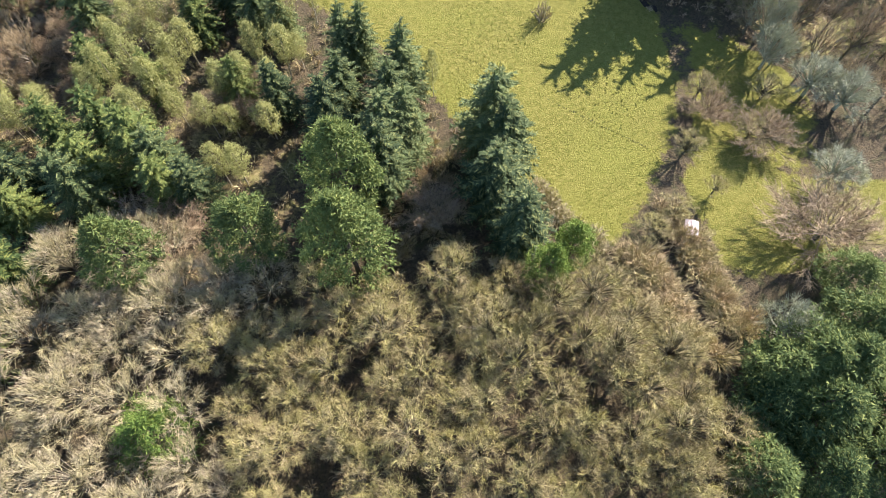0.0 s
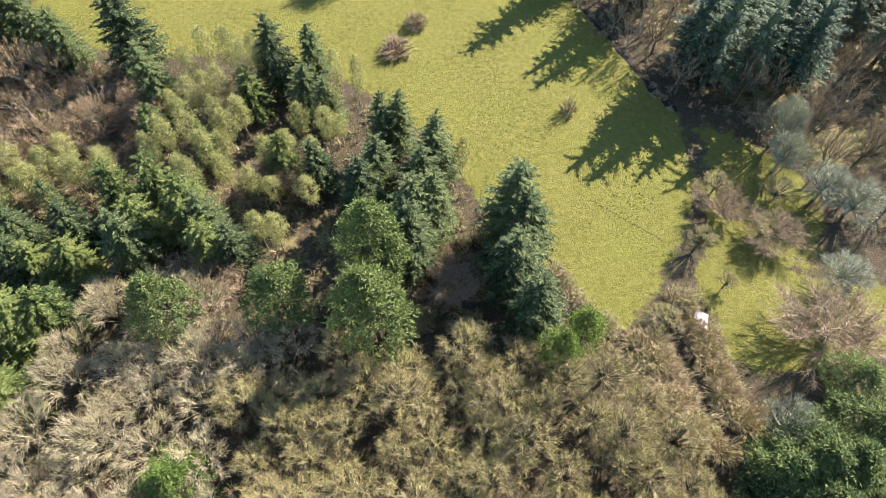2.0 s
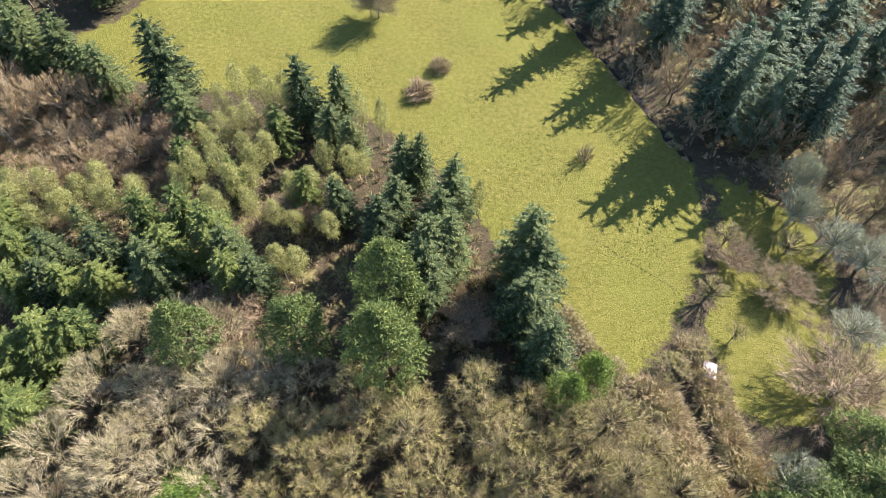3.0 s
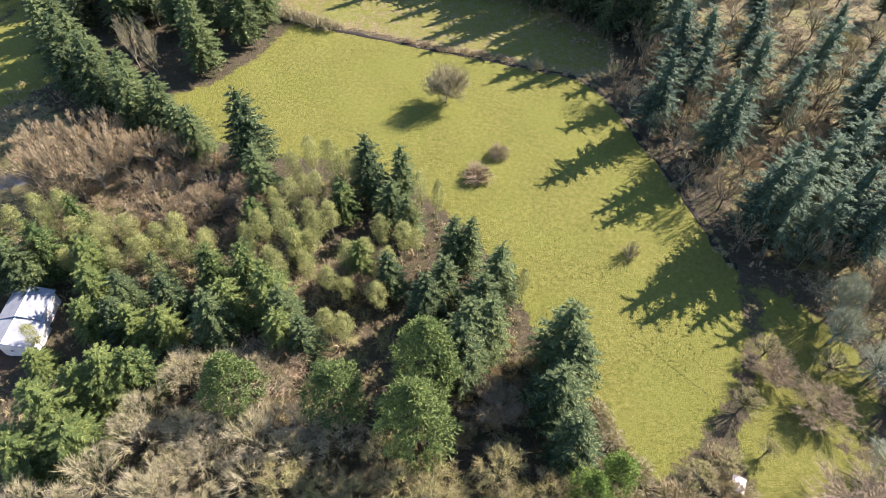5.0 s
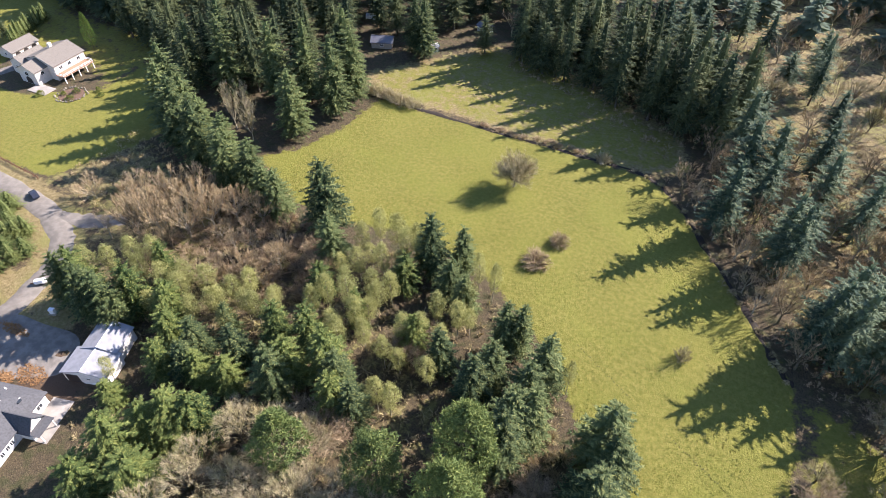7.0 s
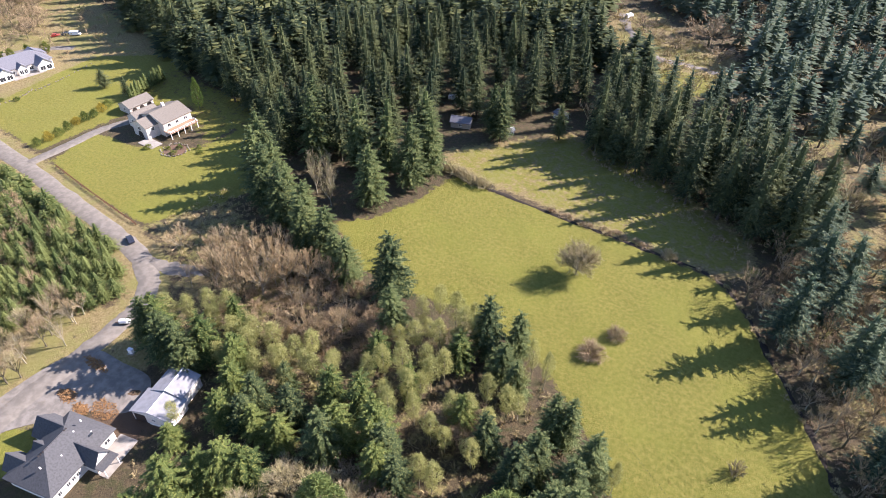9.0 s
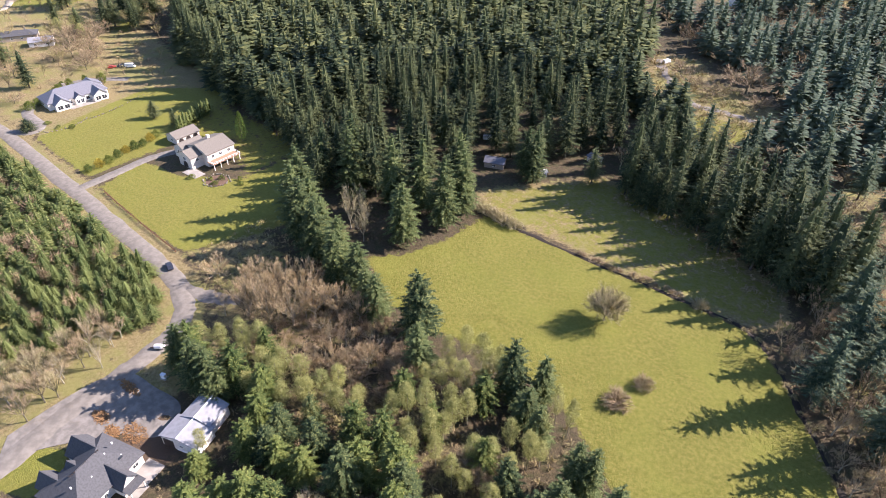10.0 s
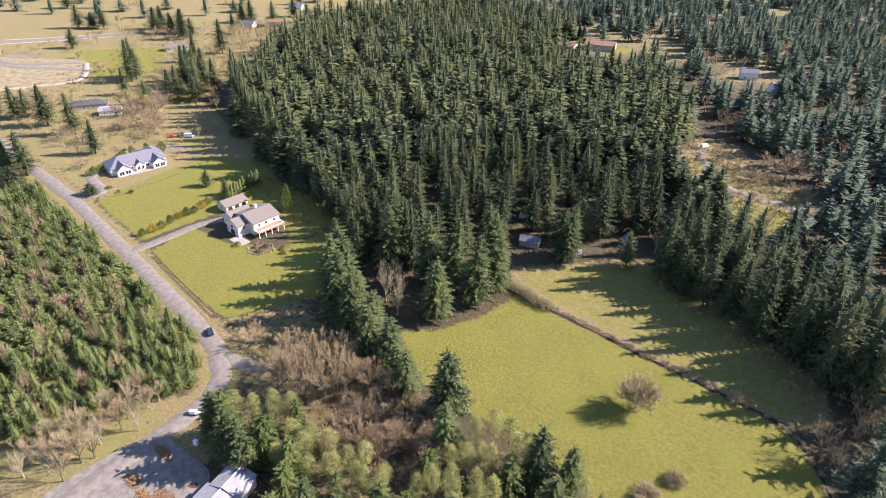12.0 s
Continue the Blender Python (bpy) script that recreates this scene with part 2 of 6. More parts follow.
# ---- trees: shapes of unit kinds, 20 m or so tall, scaled when placed ----
def conifer_shape(seed, branches, sprays, slim=1.0, low=0.10, ragged=0.25, power=0.80, core=0.34):
    """A conifer 20 m tall and 4.5 m in radius: trunk, a small inner core and whorls of drooping branches, each feathered with
    pairs of narrow sprays; with no sprays a branch is one folded fan."""
    rng = np.random.default_rng(seed)
    wood, leaf = Shape(), Shape()
    bend = rng.normal(0, 0.3, 2)
    axis = lambda z: np.array([bend[0] * (z / 20) ** 2, bend[1] * (z / 20) ** 2, z])
    profile = lambda u: (1 - u) ** power * min(1, 0.70 + 1.8 * u)
    rings = (-0.4, 1, 6, 12, 17, 19.4) if sprays else (-0.4, 12)
    wood.tube([axis(z) for z in rings], (0.42, 0.34, 0.27, 0.18, 0.08, 0.02)[:len(rings)], 6 if sprays else 3)
    levels = (0.0, 0.12, 0.45, 0.75, 0.93)
    leaf.tube([axis(20 * (low + (1 - low) * u)) for u in levels], [4.5 * slim * core * (0.1 if u == 0 else profile(u)) + 0.02 for u in levels], 6)
    for i in range(branches):
        u = 1 - (1 - (i + 0.5) / branches) ** 0.62
        a = i * 2.39996 + rng.uniform(-0.4, 0.4)
        start = axis(20 * (low + (0.985 - low) * u) + rng.uniform(-0.3, 0.3))
        length = max(0.35, 4.5 * slim * (profile(u) * 0.96 + 0.03) * rng.uniform(1 - ragged, 1 + 0.5 * ragged))
        out, side = np.array([np.cos(a), np.sin(a), 0]), np.array([-np.sin(a), np.cos(a), 0])
        rise = 0.62 * u - 0.16 + rng.uniform(-0.24, 0.24)
        side = unit(side + np.array([0, 0, rng.uniform(-0.3, 0.3)]))
        spine = lambda s: start + out * length * s + np.array([0, 0, length * (rise * s + 0.18 * s - 0.32 * s * s)])
        if not sprays:
            wide = 0.18 * length + 0.19
            m, drop = spine(0.62), np.array([0, 0, 0.40 * wide])
            leaf.put([spine(0.10), m + side * wide - drop, spine(1.0), m - side * wide - drop], [(0, 1, 2), (0, 2, 3)])
            continue
        leaf.twig(spine(0.1), spine(1.0) + np.array([0, 0, 0.05]), 0.05 + 0.03 * length, side)
        for j in range(sprays):
            s = 0.22 + 0.76 * (j + rng.uniform(0.1, 0.9)) / sprays
            p = spine(s)
            size = (0.32 + 0.21 * length * (1.15 - s)) * rng.uniform(0.7, 1.3)
            for sign in (-1, 1):
                d = unit(out * rng.uniform(0.5, 1.0) + sign * side * rng.uniform(0.5, 1.0) + np.array([0, 0, rng.uniform(-0.38, 0.22)]))
                n = unit(np.cross(d, (rng.uniform(-0.7, 0.7), rng.uniform(-0.7, 0.7), 1)))
                leaf.twig(p, p + d * size, (0.05 + 0.10 * size) * (1.0 + 2.0 / sprays), n)
    for k in range(5):
        leaf.twig(axis(18.6 + 0.2 * k), axis(20.2) if k == 0 else axis(19.2 + 0.2 * k) + np.array([0.35 * np.cos(k * 2.4), 0.35 * np.sin(k * 2.4), 0.1]), 0.12, unit(rng.normal(0, 1, 3)))
    return wood.arrays(), leaf.arrays()


def clump_shape(seed, clumps, blades, tall=20.0, wide=4.5, low=0.10, size=0.55, belly=0.40, lumps=9, stem=0.34, burst=0.5, scatter=0.55):
    """A broad-crowned evergreen or catkin tree: a lumpy egg of small clumps, each a burst of short sprays."""
    rng = np.random.default_rng(seed)
    wood, leaf = Shape(), Shape()
    lean = rng.normal(0, 0.02 * tall, 2)
    axis = lambda z: np.array([lean[0] * z / tall, lean[1] * z / tall, z])
    wood.tube([axis(tall * k) for k in (-0.02, 0.25, 0.6, 0.93)], (stem, stem * 0.8, stem * 0.5, 0.02), 6)
    width = lambda u: (np.sin(np.pi * min(1, 0.5 * u / belly)) if u < belly else np.cos(np.pi / 2 * (u - belly) / (1 - belly))) ** 0.8
    lump = rng.normal(0, 1, (lumps, 3))
    lump /= np.linalg.norm(lump, axis=1)[:, None]
    for i in range(clumps):
        u = 0.04 + 0.96 * (i + rng.uniform(0, 1)) / clumps
        u = u ** 0.85
        a = i * 2.39996 + rng.uniform(-0.5, 0.5)
        out = np.array([np.cos(a), np.sin(a), 0])
        facing = unit(out + np.array([0, 0, 2.2 * (u - belly)]))
        swell = 0.64 + 0.46 * np.max(lump @ facing) ** 4 + rng.uniform(-0.12, 0.08)
        if i % 4 == 0:
            swell *= 0.62
        c = axis(tall * (low + (1 - low) * u)) + out * wide * width(u) * swell
        for _ in range(blades):
            d = unit(facing * burst + rng.normal(0, 0.6, 3))
            p = c + rng.normal(0, scatter * size, 3)
            leaf.twig(p, p + d * size * rng.uniform(0.7, 1.5), 0.20 * size, unit(np.cross(d, rng.normal(0, 1, 3))))
    return wood.arrays(), leaf.arrays()


def branching_shape(seed, limbs=6, splay=0.55, spread=0.42, up=0.22, twigs=6, fine_width=0.05, lean=0.0, sides=3, fork=2.4, trunk=0.30, dense=1):
    """A leafless tree 12 m tall and 5 m in radius: limbs that fork three times and end in fans of twigs."""
    rng = np.random.default_rng(seed)
    wood, fine = Shape(), Shape()
    top = np.array([rng.normal(0, 0.2), rng.normal(0, 0.2), fork])
    wood.tube([(0, 0, -0.3), top * (0.4, 0.4, 0.5), top], (trunk, trunk * 0.8, trunk * 0.7), 6)
    lift = np.array([lean, lean * 0.4, up])

    def turn(d, amount):
        return unit(d + rng.normal(0, amount, 3) + lift)

    def fan(p, d, length, count):
        for _ in range(count):
            q = turn(d, spread)
            end = p + q * length * rng.uniform(0.6, 1.15)
            fine.twig(p, end, fine_width, unit(np.cross(q, rng.normal(0, 1, 3))))
            for _ in range(dense):
                o = p + (end - p) * rng.uniform(0.25, 0.7)
                k = turn(q, spread)
                fine.twig(o, o + k * length * rng.uniform(0.35, 0.6), fine_width * 0.8, unit(np.cross(k, rng.normal(0, 1, 3))))

    def limb(p, d, length, radius, level):
        mid = p + d * length * 0.5 + rng.normal(0, 0.05 * length, 3)
        end = p + unit(d + lift * 0.5) * length
        if level == 0:
            wood.tube([p, mid, end], (radius, radius * 0.75, radius * 0.55), sides)
        else:
            w = (radius, radius * 0.8, radius * 0.5)
            for _ in range(2):
                wood.strip([p, mid, end], w, unit(np.cross(d, rng.normal(0, 1, 3))))
        if level == 2:
            fan(end, d, 1.25, twigs)
            fan(mid, d, 1.05, twigs // 2)
            return
        for k in range(3):
            o = end if k < 2 else mid
            limb(o, turn(d, spread * 0.95), length * rng.uniform(0.62, 0.85), radius * 0.55, level + 1)
        fan(mid, d, 1.1, 2)

    for i in range(limbs):
        a = (i + rng.uniform(-0.3, 0.3)) * 2 * np.pi / max(1, limbs - 1)
        tilt = splay * rng.uniform(0.75, 1.3) if i < limbs - 1 else 0.1
        limb(top, np.array([np.cos(a) * np.sin(tilt), np.sin(a) * np.sin(tilt), np.cos(tilt)]), rng.uniform(2.3, 3.1), 0.10, 0)
    (wv, wt), (fv, ft) = wood.arrays(), fine.arrays()
    k = np.array([5 / np.percentile(np.hypot(fv[:, 0], fv[:, 1]), 94)] * 2 + [12 / np.percentile(fv[:, 2], 99)])
    return (wv * k, wt), (fv * k, ft)


def bare_shape(seed, limbs, forks, twigs, spread=0.55, thick=1.0, twiglets=3, gather=0.0, bold=1.0):
    """A leafless tree 12 m tall and 5 m in radius: limbs that fork upward into fine twigs."""
    rng = np.random.default_rng(seed)
    wood, fine = Shape(), Shape()
    fork = rng.uniform(1.6, 3.0)
    lean = rng.normal(0, 0.25, 2)
    top = np.array([lean[0], lean[1], fork])
    wood.tube([(0, 0, -0.3), (lean[0] * 0.3, lean[1] * 0.3, fork * 0.5), top], (0.32, 0.25, 0.22), 6)
    for i in range(limbs):
        a = (i + rng.uniform(-0.35, 0.35)) * 2 * np.pi / limbs
        tilt = spread * rng.uniform(0.35, 1.45) if i else 0.1
        d = np.array([np.cos(a) * np.sin(tilt), np.sin(a) * np.sin(tilt), np.cos(tilt)])
        length = rng.uniform(4.6, 6.6)
        bow = np.array([d[0], d[1], 0]) * rng.uniform(0.2, 1.1)
        limb = lambda s, o=top, d=d, n=length, b=bow: o + d * n * s + b * s * s + np.array([0, 0, 0.7 * s * s])
        wood.tube([limb(0), limb(0.5), limb(1)], (0.15 * thick, 0.10 * thick, 0.05 * thick), 3)
        for j in range(forks):
            s = 0.25 + 0.35 * gather + (0.75 - 0.35 * gather) * (j + rng.uniform(0, 0.8)) / forks
            p = limb(min(s, 1))
            d2 = unit(d + rng.normal(0, 0.45 - 0.14 * gather, 3) + np.array([0, 0, 0.30]))
            l2 = rng.uniform(1.8, 3.2) * (1.2 - 0.4 * s)
            sub = lambda q, p=p, d2=d2, l2=l2: p + d2 * l2 * q + np.array([0, 0, 0.4 * q * q])
            wood.strip([sub(0), sub(0.5), sub(1)], (0.055 * thick, 0.042 * thick, 0.022 * thick), unit(np.cross(d2, rng.normal(0, 1, 3))))
            for k in range(twigs):
                q = 0.10 + 0.90 * (k + rng.uniform(0, 0.9)) / twigs
                p3 = sub(min(q, 1))
                d3 = unit(d2 + rng.normal(0, 0.48 - 0.16 * gather, 3) + np.array([0, 0, 0.20]))
                l3 = rng.uniform(0.9, 2.0) * (1 + 0.25 * gather)
                w = (0.038 - 0.014 * gather) * thick * bold
                end = p3 + d3 * l3 + rng.normal(0, 0.12, 3) + np.array([0, 0, 0.14])
                fine.twig(p3, end, w, unit(np.cross(d3, rng.normal(0, 1, 3))))
                for _ in range(twiglets):
                    d4 = unit(d3 + rng.normal(0, 0.55 - 0.2 * gather, 3))
                    o = p3 + (end - p3) * rng.uniform(0.15, 0.75)
                    fine.twig(o, o + d4 * rng.uniform(0.5, 1.1) * (1 + 0.25 * gather), w * 0.8, unit(np.cross(d4, rng.normal(0, 1, 3))))
    return wood.arrays(), fine.arrays()


def broom_shape(seed, tufts, twigs, dome=0.55, lean=0.0, thick=1.0, loose=0.7, long=1.0):
    """A leafless tree 12 m tall and 5 m in radius whose crown is a dome of separate brooms of fine curved twigs."""
    rng = np.random.default_rng(seed)
    wood, fine = Shape(), Shape()
    fork = np.array([rng.normal(0, 0.2), rng.normal(0, 0.2), rng.uniform(2.0, 3.4)])
    wood.tube([(0, 0, -0.3), fork * (0.4, 0.4, 0.5), fork], (0.34, 0.27, 0.23), 6)
    for i in range(tufts):
        q = np.sqrt((i + 0.5) / tufts)
        a = i * 2.39996 + rng.uniform(-0.35, 0.35)
        rad = 4.1 * q * rng.uniform(0.82, 1.15)
        top = np.array([np.cos(a) * rad, np.sin(a) * rad, 10.2 - dome * 6.5 * q ** 2.2 + rng.uniform(-1.2, 0.8)])
        out = np.array([np.cos(a), np.sin(a), 0]) * q
        mid = fork + (top - fork) * 0.55 - out * 0.2 + np.array([0, 0, -0.5 * q])
        wood.t.append(np.array([[12 + i % 6, wood.n, wood.n + 1]]))
        wood.tube([fork, mid, top], (0.12 * thick, 0.09 * thick, 0.05 * thick), 3)
        axis = unit(out * (0.85 + lean) + np.array([0, 0, 1.0]))
        size = rng.uniform(0.8, 1.35)
        for k in range(twigs):
            s = rng.uniform(0, 1)
            p = top - (top - mid) * 0.40 * s + rng.normal(0, 0.05, 3)
            d = unit(axis + rng.normal(0, loose, 3))
            length = rng.uniform(0.8, 1.5) * size * long
            bow = p + d * length * 0.55 + rng.normal(0, 0.06, 3)
            end = bow + unit(d + axis * 0.35 + rng.normal(0, 0.22, 3)) * length * 0.5
            w = 0.030 * thick
            fine.strip([p, bow], (w, w * 0.8), unit(np.cross(d, rng.normal(0, 1, 3))))
            fine.twig(bow, end, w * 0.8, unit(np.cross(d, rng.normal(0, 1, 3))))
            for o in (p + (bow - p) * rng.uniform(0.4, 0.9), bow + (end - bow) * rng.uniform(0.1, 0.5)):
                d2 = unit(d + rng.normal(0, 0.55, 3))
                fine.twig(o, o + d2 * rng.uniform(0.35, 0.7) * size, w * 0.75, unit(np.cross(d2, rng.normal(0, 1, 3))))
    return wood.arrays(), fine.arrays()


def shrub_shape(seed, canes, dome=0.75, leafy=0, stem=0.03):
    """A rounded thicket 1 m in radius: canes that arch out from the root and branch at their ends."""
    rng = np.random.default_rng(seed)
    fine = Shape()
    for i in range(canes):
        a, e = rng.uniform(0, 6.283), np.arccos(rng.uniform(0.05, 1))
        d = np.array([np.cos(a) * np.sin(e), np.sin(a) * np.sin(e), np.cos(e) * dome + 0.08])
        r = rng.uniform(0.75, 1.08) * (1 + 0.15 * np.sin(3 * a + seed))
        root = np.array([d[0] * 0.35, d[1] * 0.35, -0.03])
        side = unit(np.cross(d, rng.normal(0, 1, 3)))
        tip = d * r + rng.normal(0, 0.05, 3)
        mid = (root + tip) / 2 + np.array([0, 0, 0.14 * dome])
        fine.strip([root, mid], (stem * 0.6, stem * 0.5), side)
        fine.twig(mid, tip, stem * 0.5, side)
        for _ in range(6):
            d2 = unit(d + rng.normal(0, 0.6, 3))
            o = mid + (tip - mid) * rng.uniform(0.0, 0.9)
            fine.twig(o, o + d2 * rng.uniform(0.16, 0.40), stem * 0.42, unit(np.cross(d2, rng.normal(0, 1, 3))))
        for _ in range(leafy):
            c = tip * rng.uniform(0.7, 1.0) + rng.normal(0, 0.07, 3)
            c[2] = max(c[2], 0.02)
            d2 = unit(rng.normal(0, 1, 3))
            fine.kite(c, c + d2 * 0.16, 0.055, unit(np.cross(d2, rng.normal(0, 1, 3))))
    return fine.arrays()


def tree_kind(name, shapes, woods, leaves, label, category, crown="crown"):
    """The pattern trees of a kind: each an Empty with a trunk and a crown. They are moved to their places when used."""
    out = []
    for (wood, leaf) in shapes:
        root = new(name)
        root.empty_display_size = 0.3
        tagged(root, label, category)
        part("trunk", mesh_of(name + "_trunk", *wood, [woods]), root)
        part(crown, mesh_of(name + "_crown", *leaf, [leaves]), root)
        out.append(root)
    return out


USED = set()


def stand(pattern, x, y, sx, sz, turn, group="", label="", z=0.0):
    """Put a tree at a place: the pattern itself the first time, then copies that share its meshes."""
    m = Matrix.LocRotScale((x, y, z), Euler((0, 0, turn)), (sx, sx, sz))
    if pattern.name in USED:
        ob = copy_thing(pattern, Matrix.LocRotScale((x, y, z), Euler((0, 0, turn)), None))
        ob.scale = (sx, sx, sz)
    else:
        ob = pattern
        USED.add(pattern.name)
        ob.matrix_basis = m
    return tagged(ob, label=label, group=group)


def grow(rows, patterns, tall, wide, group, seed, label=""):
    """Trees from rows of x, y, height, radius."""
    rng = random.Random(seed)
    for x, y, h, r in rows:
        stand(patterns[rng.randrange(len(patterns))], x, y, r / wide, h / tall, rng.uniform(0, 6.28), group, label)


def inside(poly, x, y):
    poly = np.asarray(poly, float)
    x, y = np.asarray(x, float), np.asarray(y, float)
    hit = np.zeros(x.shape, bool)
    j = len(poly) - 1
    for i in range(len(poly)):
        (xi, yi), (xj, yj) = poly[i], poly[j]
        if yi != yj:
            hit ^= ((yi > y) != (yj > y)) & (x < (xj - xi) * (y - yi) / (yj - yi) + xi)
        j = i
    return hit


def edge_distance(poly, x, y, closed=True):
    """Distance to an outline or a line."""
    best = np.full(np.shape(x), 1e9)
    n = len(poly)
    for i in range(n if closed else n - 1):
        (ax, ay), (bx, by) = poly[i], poly[(i + 1) % n]
        dx, dy = bx - ax, by - ay
        s = np.clip(((x - ax) * dx + (y - ay) * dy) / (dx * dx + dy * dy + 1e-9), 0, 1)
        best = np.minimum(best, np.hypot(x - ax - s * dx, y - ay - s * dy))
    return best


def scatter(poly, spacing, seed, avoid=(), loose=0.42):
    """Places on a jittered grid within an outline and outside others."""
    rng = np.random.default_rng(seed)
    p = np.asarray(poly, float)
    xs = np.arange(p[:, 0].min(), p[:, 0].max(), spacing)
    ys = np.arange(p[:, 1].min(), p[:, 1].max(), spacing)
    gx, gy = [a.ravel() for a in np.meshgrid(xs, ys)]
    gx = gx + rng.uniform(-loose, loose, gx.shape) * spacing + (np.round(gy / spacing) % 2) * spacing * 0.5
    gy = gy + rng.uniform(-loose, loose, gy.shape) * spacing
    keep = inside(p, gx, gy)
    for other in avoid:
        keep &= ~inside(other, gx, gy)
    return np.stack([gx[keep], gy[keep]], 1)


def many(name, shape, places, heights, radii, tall, wide, mats, seed, label, category):
    """One object of kind stuff: a wood of trees that share one shape but differ in turn and size."""
    rng = np.random.default_rng(seed)
    layers = shape if isinstance(shape[0], tuple) else (shape,)
    v = np.concatenate([l[0] for l in layers])
    t, mi, base = [], [], 0
    for i, l in enumerate(layers):
        t.append(l[1] + base)
        mi.append(np.full(len(l[1]), i))
        base += len(l[0])
    t, mi = np.concatenate(t), np.concatenate(mi)
    n = len(places)
    a = rng.uniform(0, 6.283, n)
    s, h = np.asarray(radii) / wide, np.asarray(heights) / tall
    out = np.empty((n, len(v), 3), np.float32)
    out[:, :, 0] = places[:, 0, None] + s[:, None] * (np.cos(a)[:, None] * v[:, 0] - np.sin(a)[:, None] * v[:, 1])
    out[:, :, 1] = places[:, 1, None] + s[:, None] * (np.sin(a)[:, None] * v[:, 0] + np.cos(a)[:, None] * v[:, 1])
    out[:, :, 2] = h[:, None] * v[:, 2]
    faces = (t[None] + (np.arange(n) * len(v))[:, None, None]).reshape(-1, 3)
    return tagged(new(name, mesh_of(name, out.reshape(-1, 3), faces, mats, np.tile(mi, n))), label, category, kind="stuff")


# ---- plan ----
MEADOW = [(-116, 115), (-107, 124), (-101, 139), (-99, 160), (-82, 159.5), (-51, 158.5), (-26, 158), (-5, 156.5), (6, 146), (16, 132), (27, 116), (34, 104.5),
          (39, 98), (41, 80), (38, 66), (31, 52), (25, 44), (20, 47), (11, 54), (2, 66), (-4, 74), (-10, 82), (-20, 90), (-36, 101), (-59, 104), (-85, 100), (-100, 104)]
DITCH = [(-104, 162), (-99, 161), (-82, 160), (-51, 159), (-26, 158.5), (-5, 157), (6.4, 146), (16, 132), (27, 116.5), (34, 104.5), (39, 98)]
BACK_PASTURE = [(-104, 164), (-112, 174), (-98, 190), (-78, 214), (-52, 210), (-28, 198), (0, 182), (6, 164), (-5, 158), (-50, 160)]
LANE_GRASS = [(40, 62), (42, 80), (42, 97), (52, 94), (64, 84), (66, 70), (62, 60)]
SMALL_PASTURE = [(39, 58), (44, 68), (60, 60), (76, 60), (80, 50), (66, 45), (52, 41), (45, 41), (42, 50)]
HOUSE_LAWN = [(-228, 84), (-235, 106), (-212, 108), (-190, 122), (-188, 150), (-200, 160), (-176, 140), (-151, 113), (-157, 97), (-166, 79), (-195, 80)]
NORTH_LAWN = [(-290, 89), (-239, 85), (-238, 122), (-252, 146), (-272, 176), (-303, 152), (-300, 130), (-296, 112)]
BACK_LAWN = [(-300, 152), (-275, 178), (-245, 162), (-200, 162), (-186, 150), (-190, 122), (-222, 140), (-240, 124)]
FAR_GREEN = [(-616, 176), (-590, 202), (-560, 196), (-506, 172), (-486, 200), (-488, 225), (-566, 266)]
RANCH_LAWN = [(-432, 128), (-420, 122), (-408, 130), (-420, 138)]
WOOD_LAWN = [(-430, 208), (-405, 211), (-394, 192), (-408, 190)]
CLEARING_LAWN = [(-70, 296), (-54, 300), (-38, 290), (-44, 276), (-60, 268), (-68, 284)]
BROWN_HOUSE_LAWN = [(-290, 500), (-250, 506), (-246, 560), (-292, 575)]
DRY_LAND = [(-240, 90), (-300, 88), (-420, 85), (-900, 60), (-1200, 500), (-640, 560), (-540, 400), (-395, 205), (-270, 178), (-250, 150)]
EAST_OPEN = [(22, 128), (10, 152), (16, 175), (-10, 215), (0, 300), (60, 380), (160, 300), (140, 70), (62, 80), (46, 96)]
PLANT_GROUND = [(-330, 74), (-194, 67), (-150, 58), (-152, 10), (-200, -20), (-330, 20)]
CLEARING = [(-112, 318), (-116, 372), (-92, 374), (-74, 345), (-38, 330), (-34, 292), (-56, 260), (-74, 292), (-92, 300)]
ROAD = [(-480, 88), (-394, 84), (-354, 83), (-300, 82), (-245, 77.5), (-232, 76.8), (-194, 73.2), (-163, 70.2), (-150, 67), (-140.5, 62), (-135, 55), (-133, 46), (-131.5, 35), (-130, 20), (-127, 2), (-118, -60)]
DRIVE = [(-233, 79), (-233.5, 95), (-234, 108), (-231, 119), (-227, 126)]
HOUSE_GAP = [(-330, 590), (-302, 505), (-268, 452), (-212, 470), (-222, 560), (-262, 625)]
SHED_GAP = [(-94, 212), (-78, 208), (-72, 222), (-84, 234), (-96, 228)]
FAR_GAP = [(-170, 570), (-152, 470), (-112, 455), (-104, 550)]
YARD = [(-135, 10), (-135.5, 22), (-134.5, 33), (-130, 39), (-121, 40), (-112, 41), (-107.5, 38), (-106, 33), (-109, 29.5), (-114, 27), (-117, 22.5), (-121, 18.5), (-125, 13), (-129, 6)]
WOOD_FLOOR = [(-120, 64), (-112, 92), (-98, 98), (-80, 100), (-66, 88), (-40, 70), (-14, 62), (0, 58), (-30, 44), (-80, 44), (-122, 46)]
LANE_DRY = [(-162, 4), (-160, 44), (-144, 50), (-138, 62), (-120, 62), (-112, 46), (-124, 0)]
STRIP_DRY = [(-168, 78), (-160, 108), (-135, 100), (-112, 94), (-100, 98), (-96, 106), (-90, 96), (-104, 66), (-130, 62), (-142, 72)]
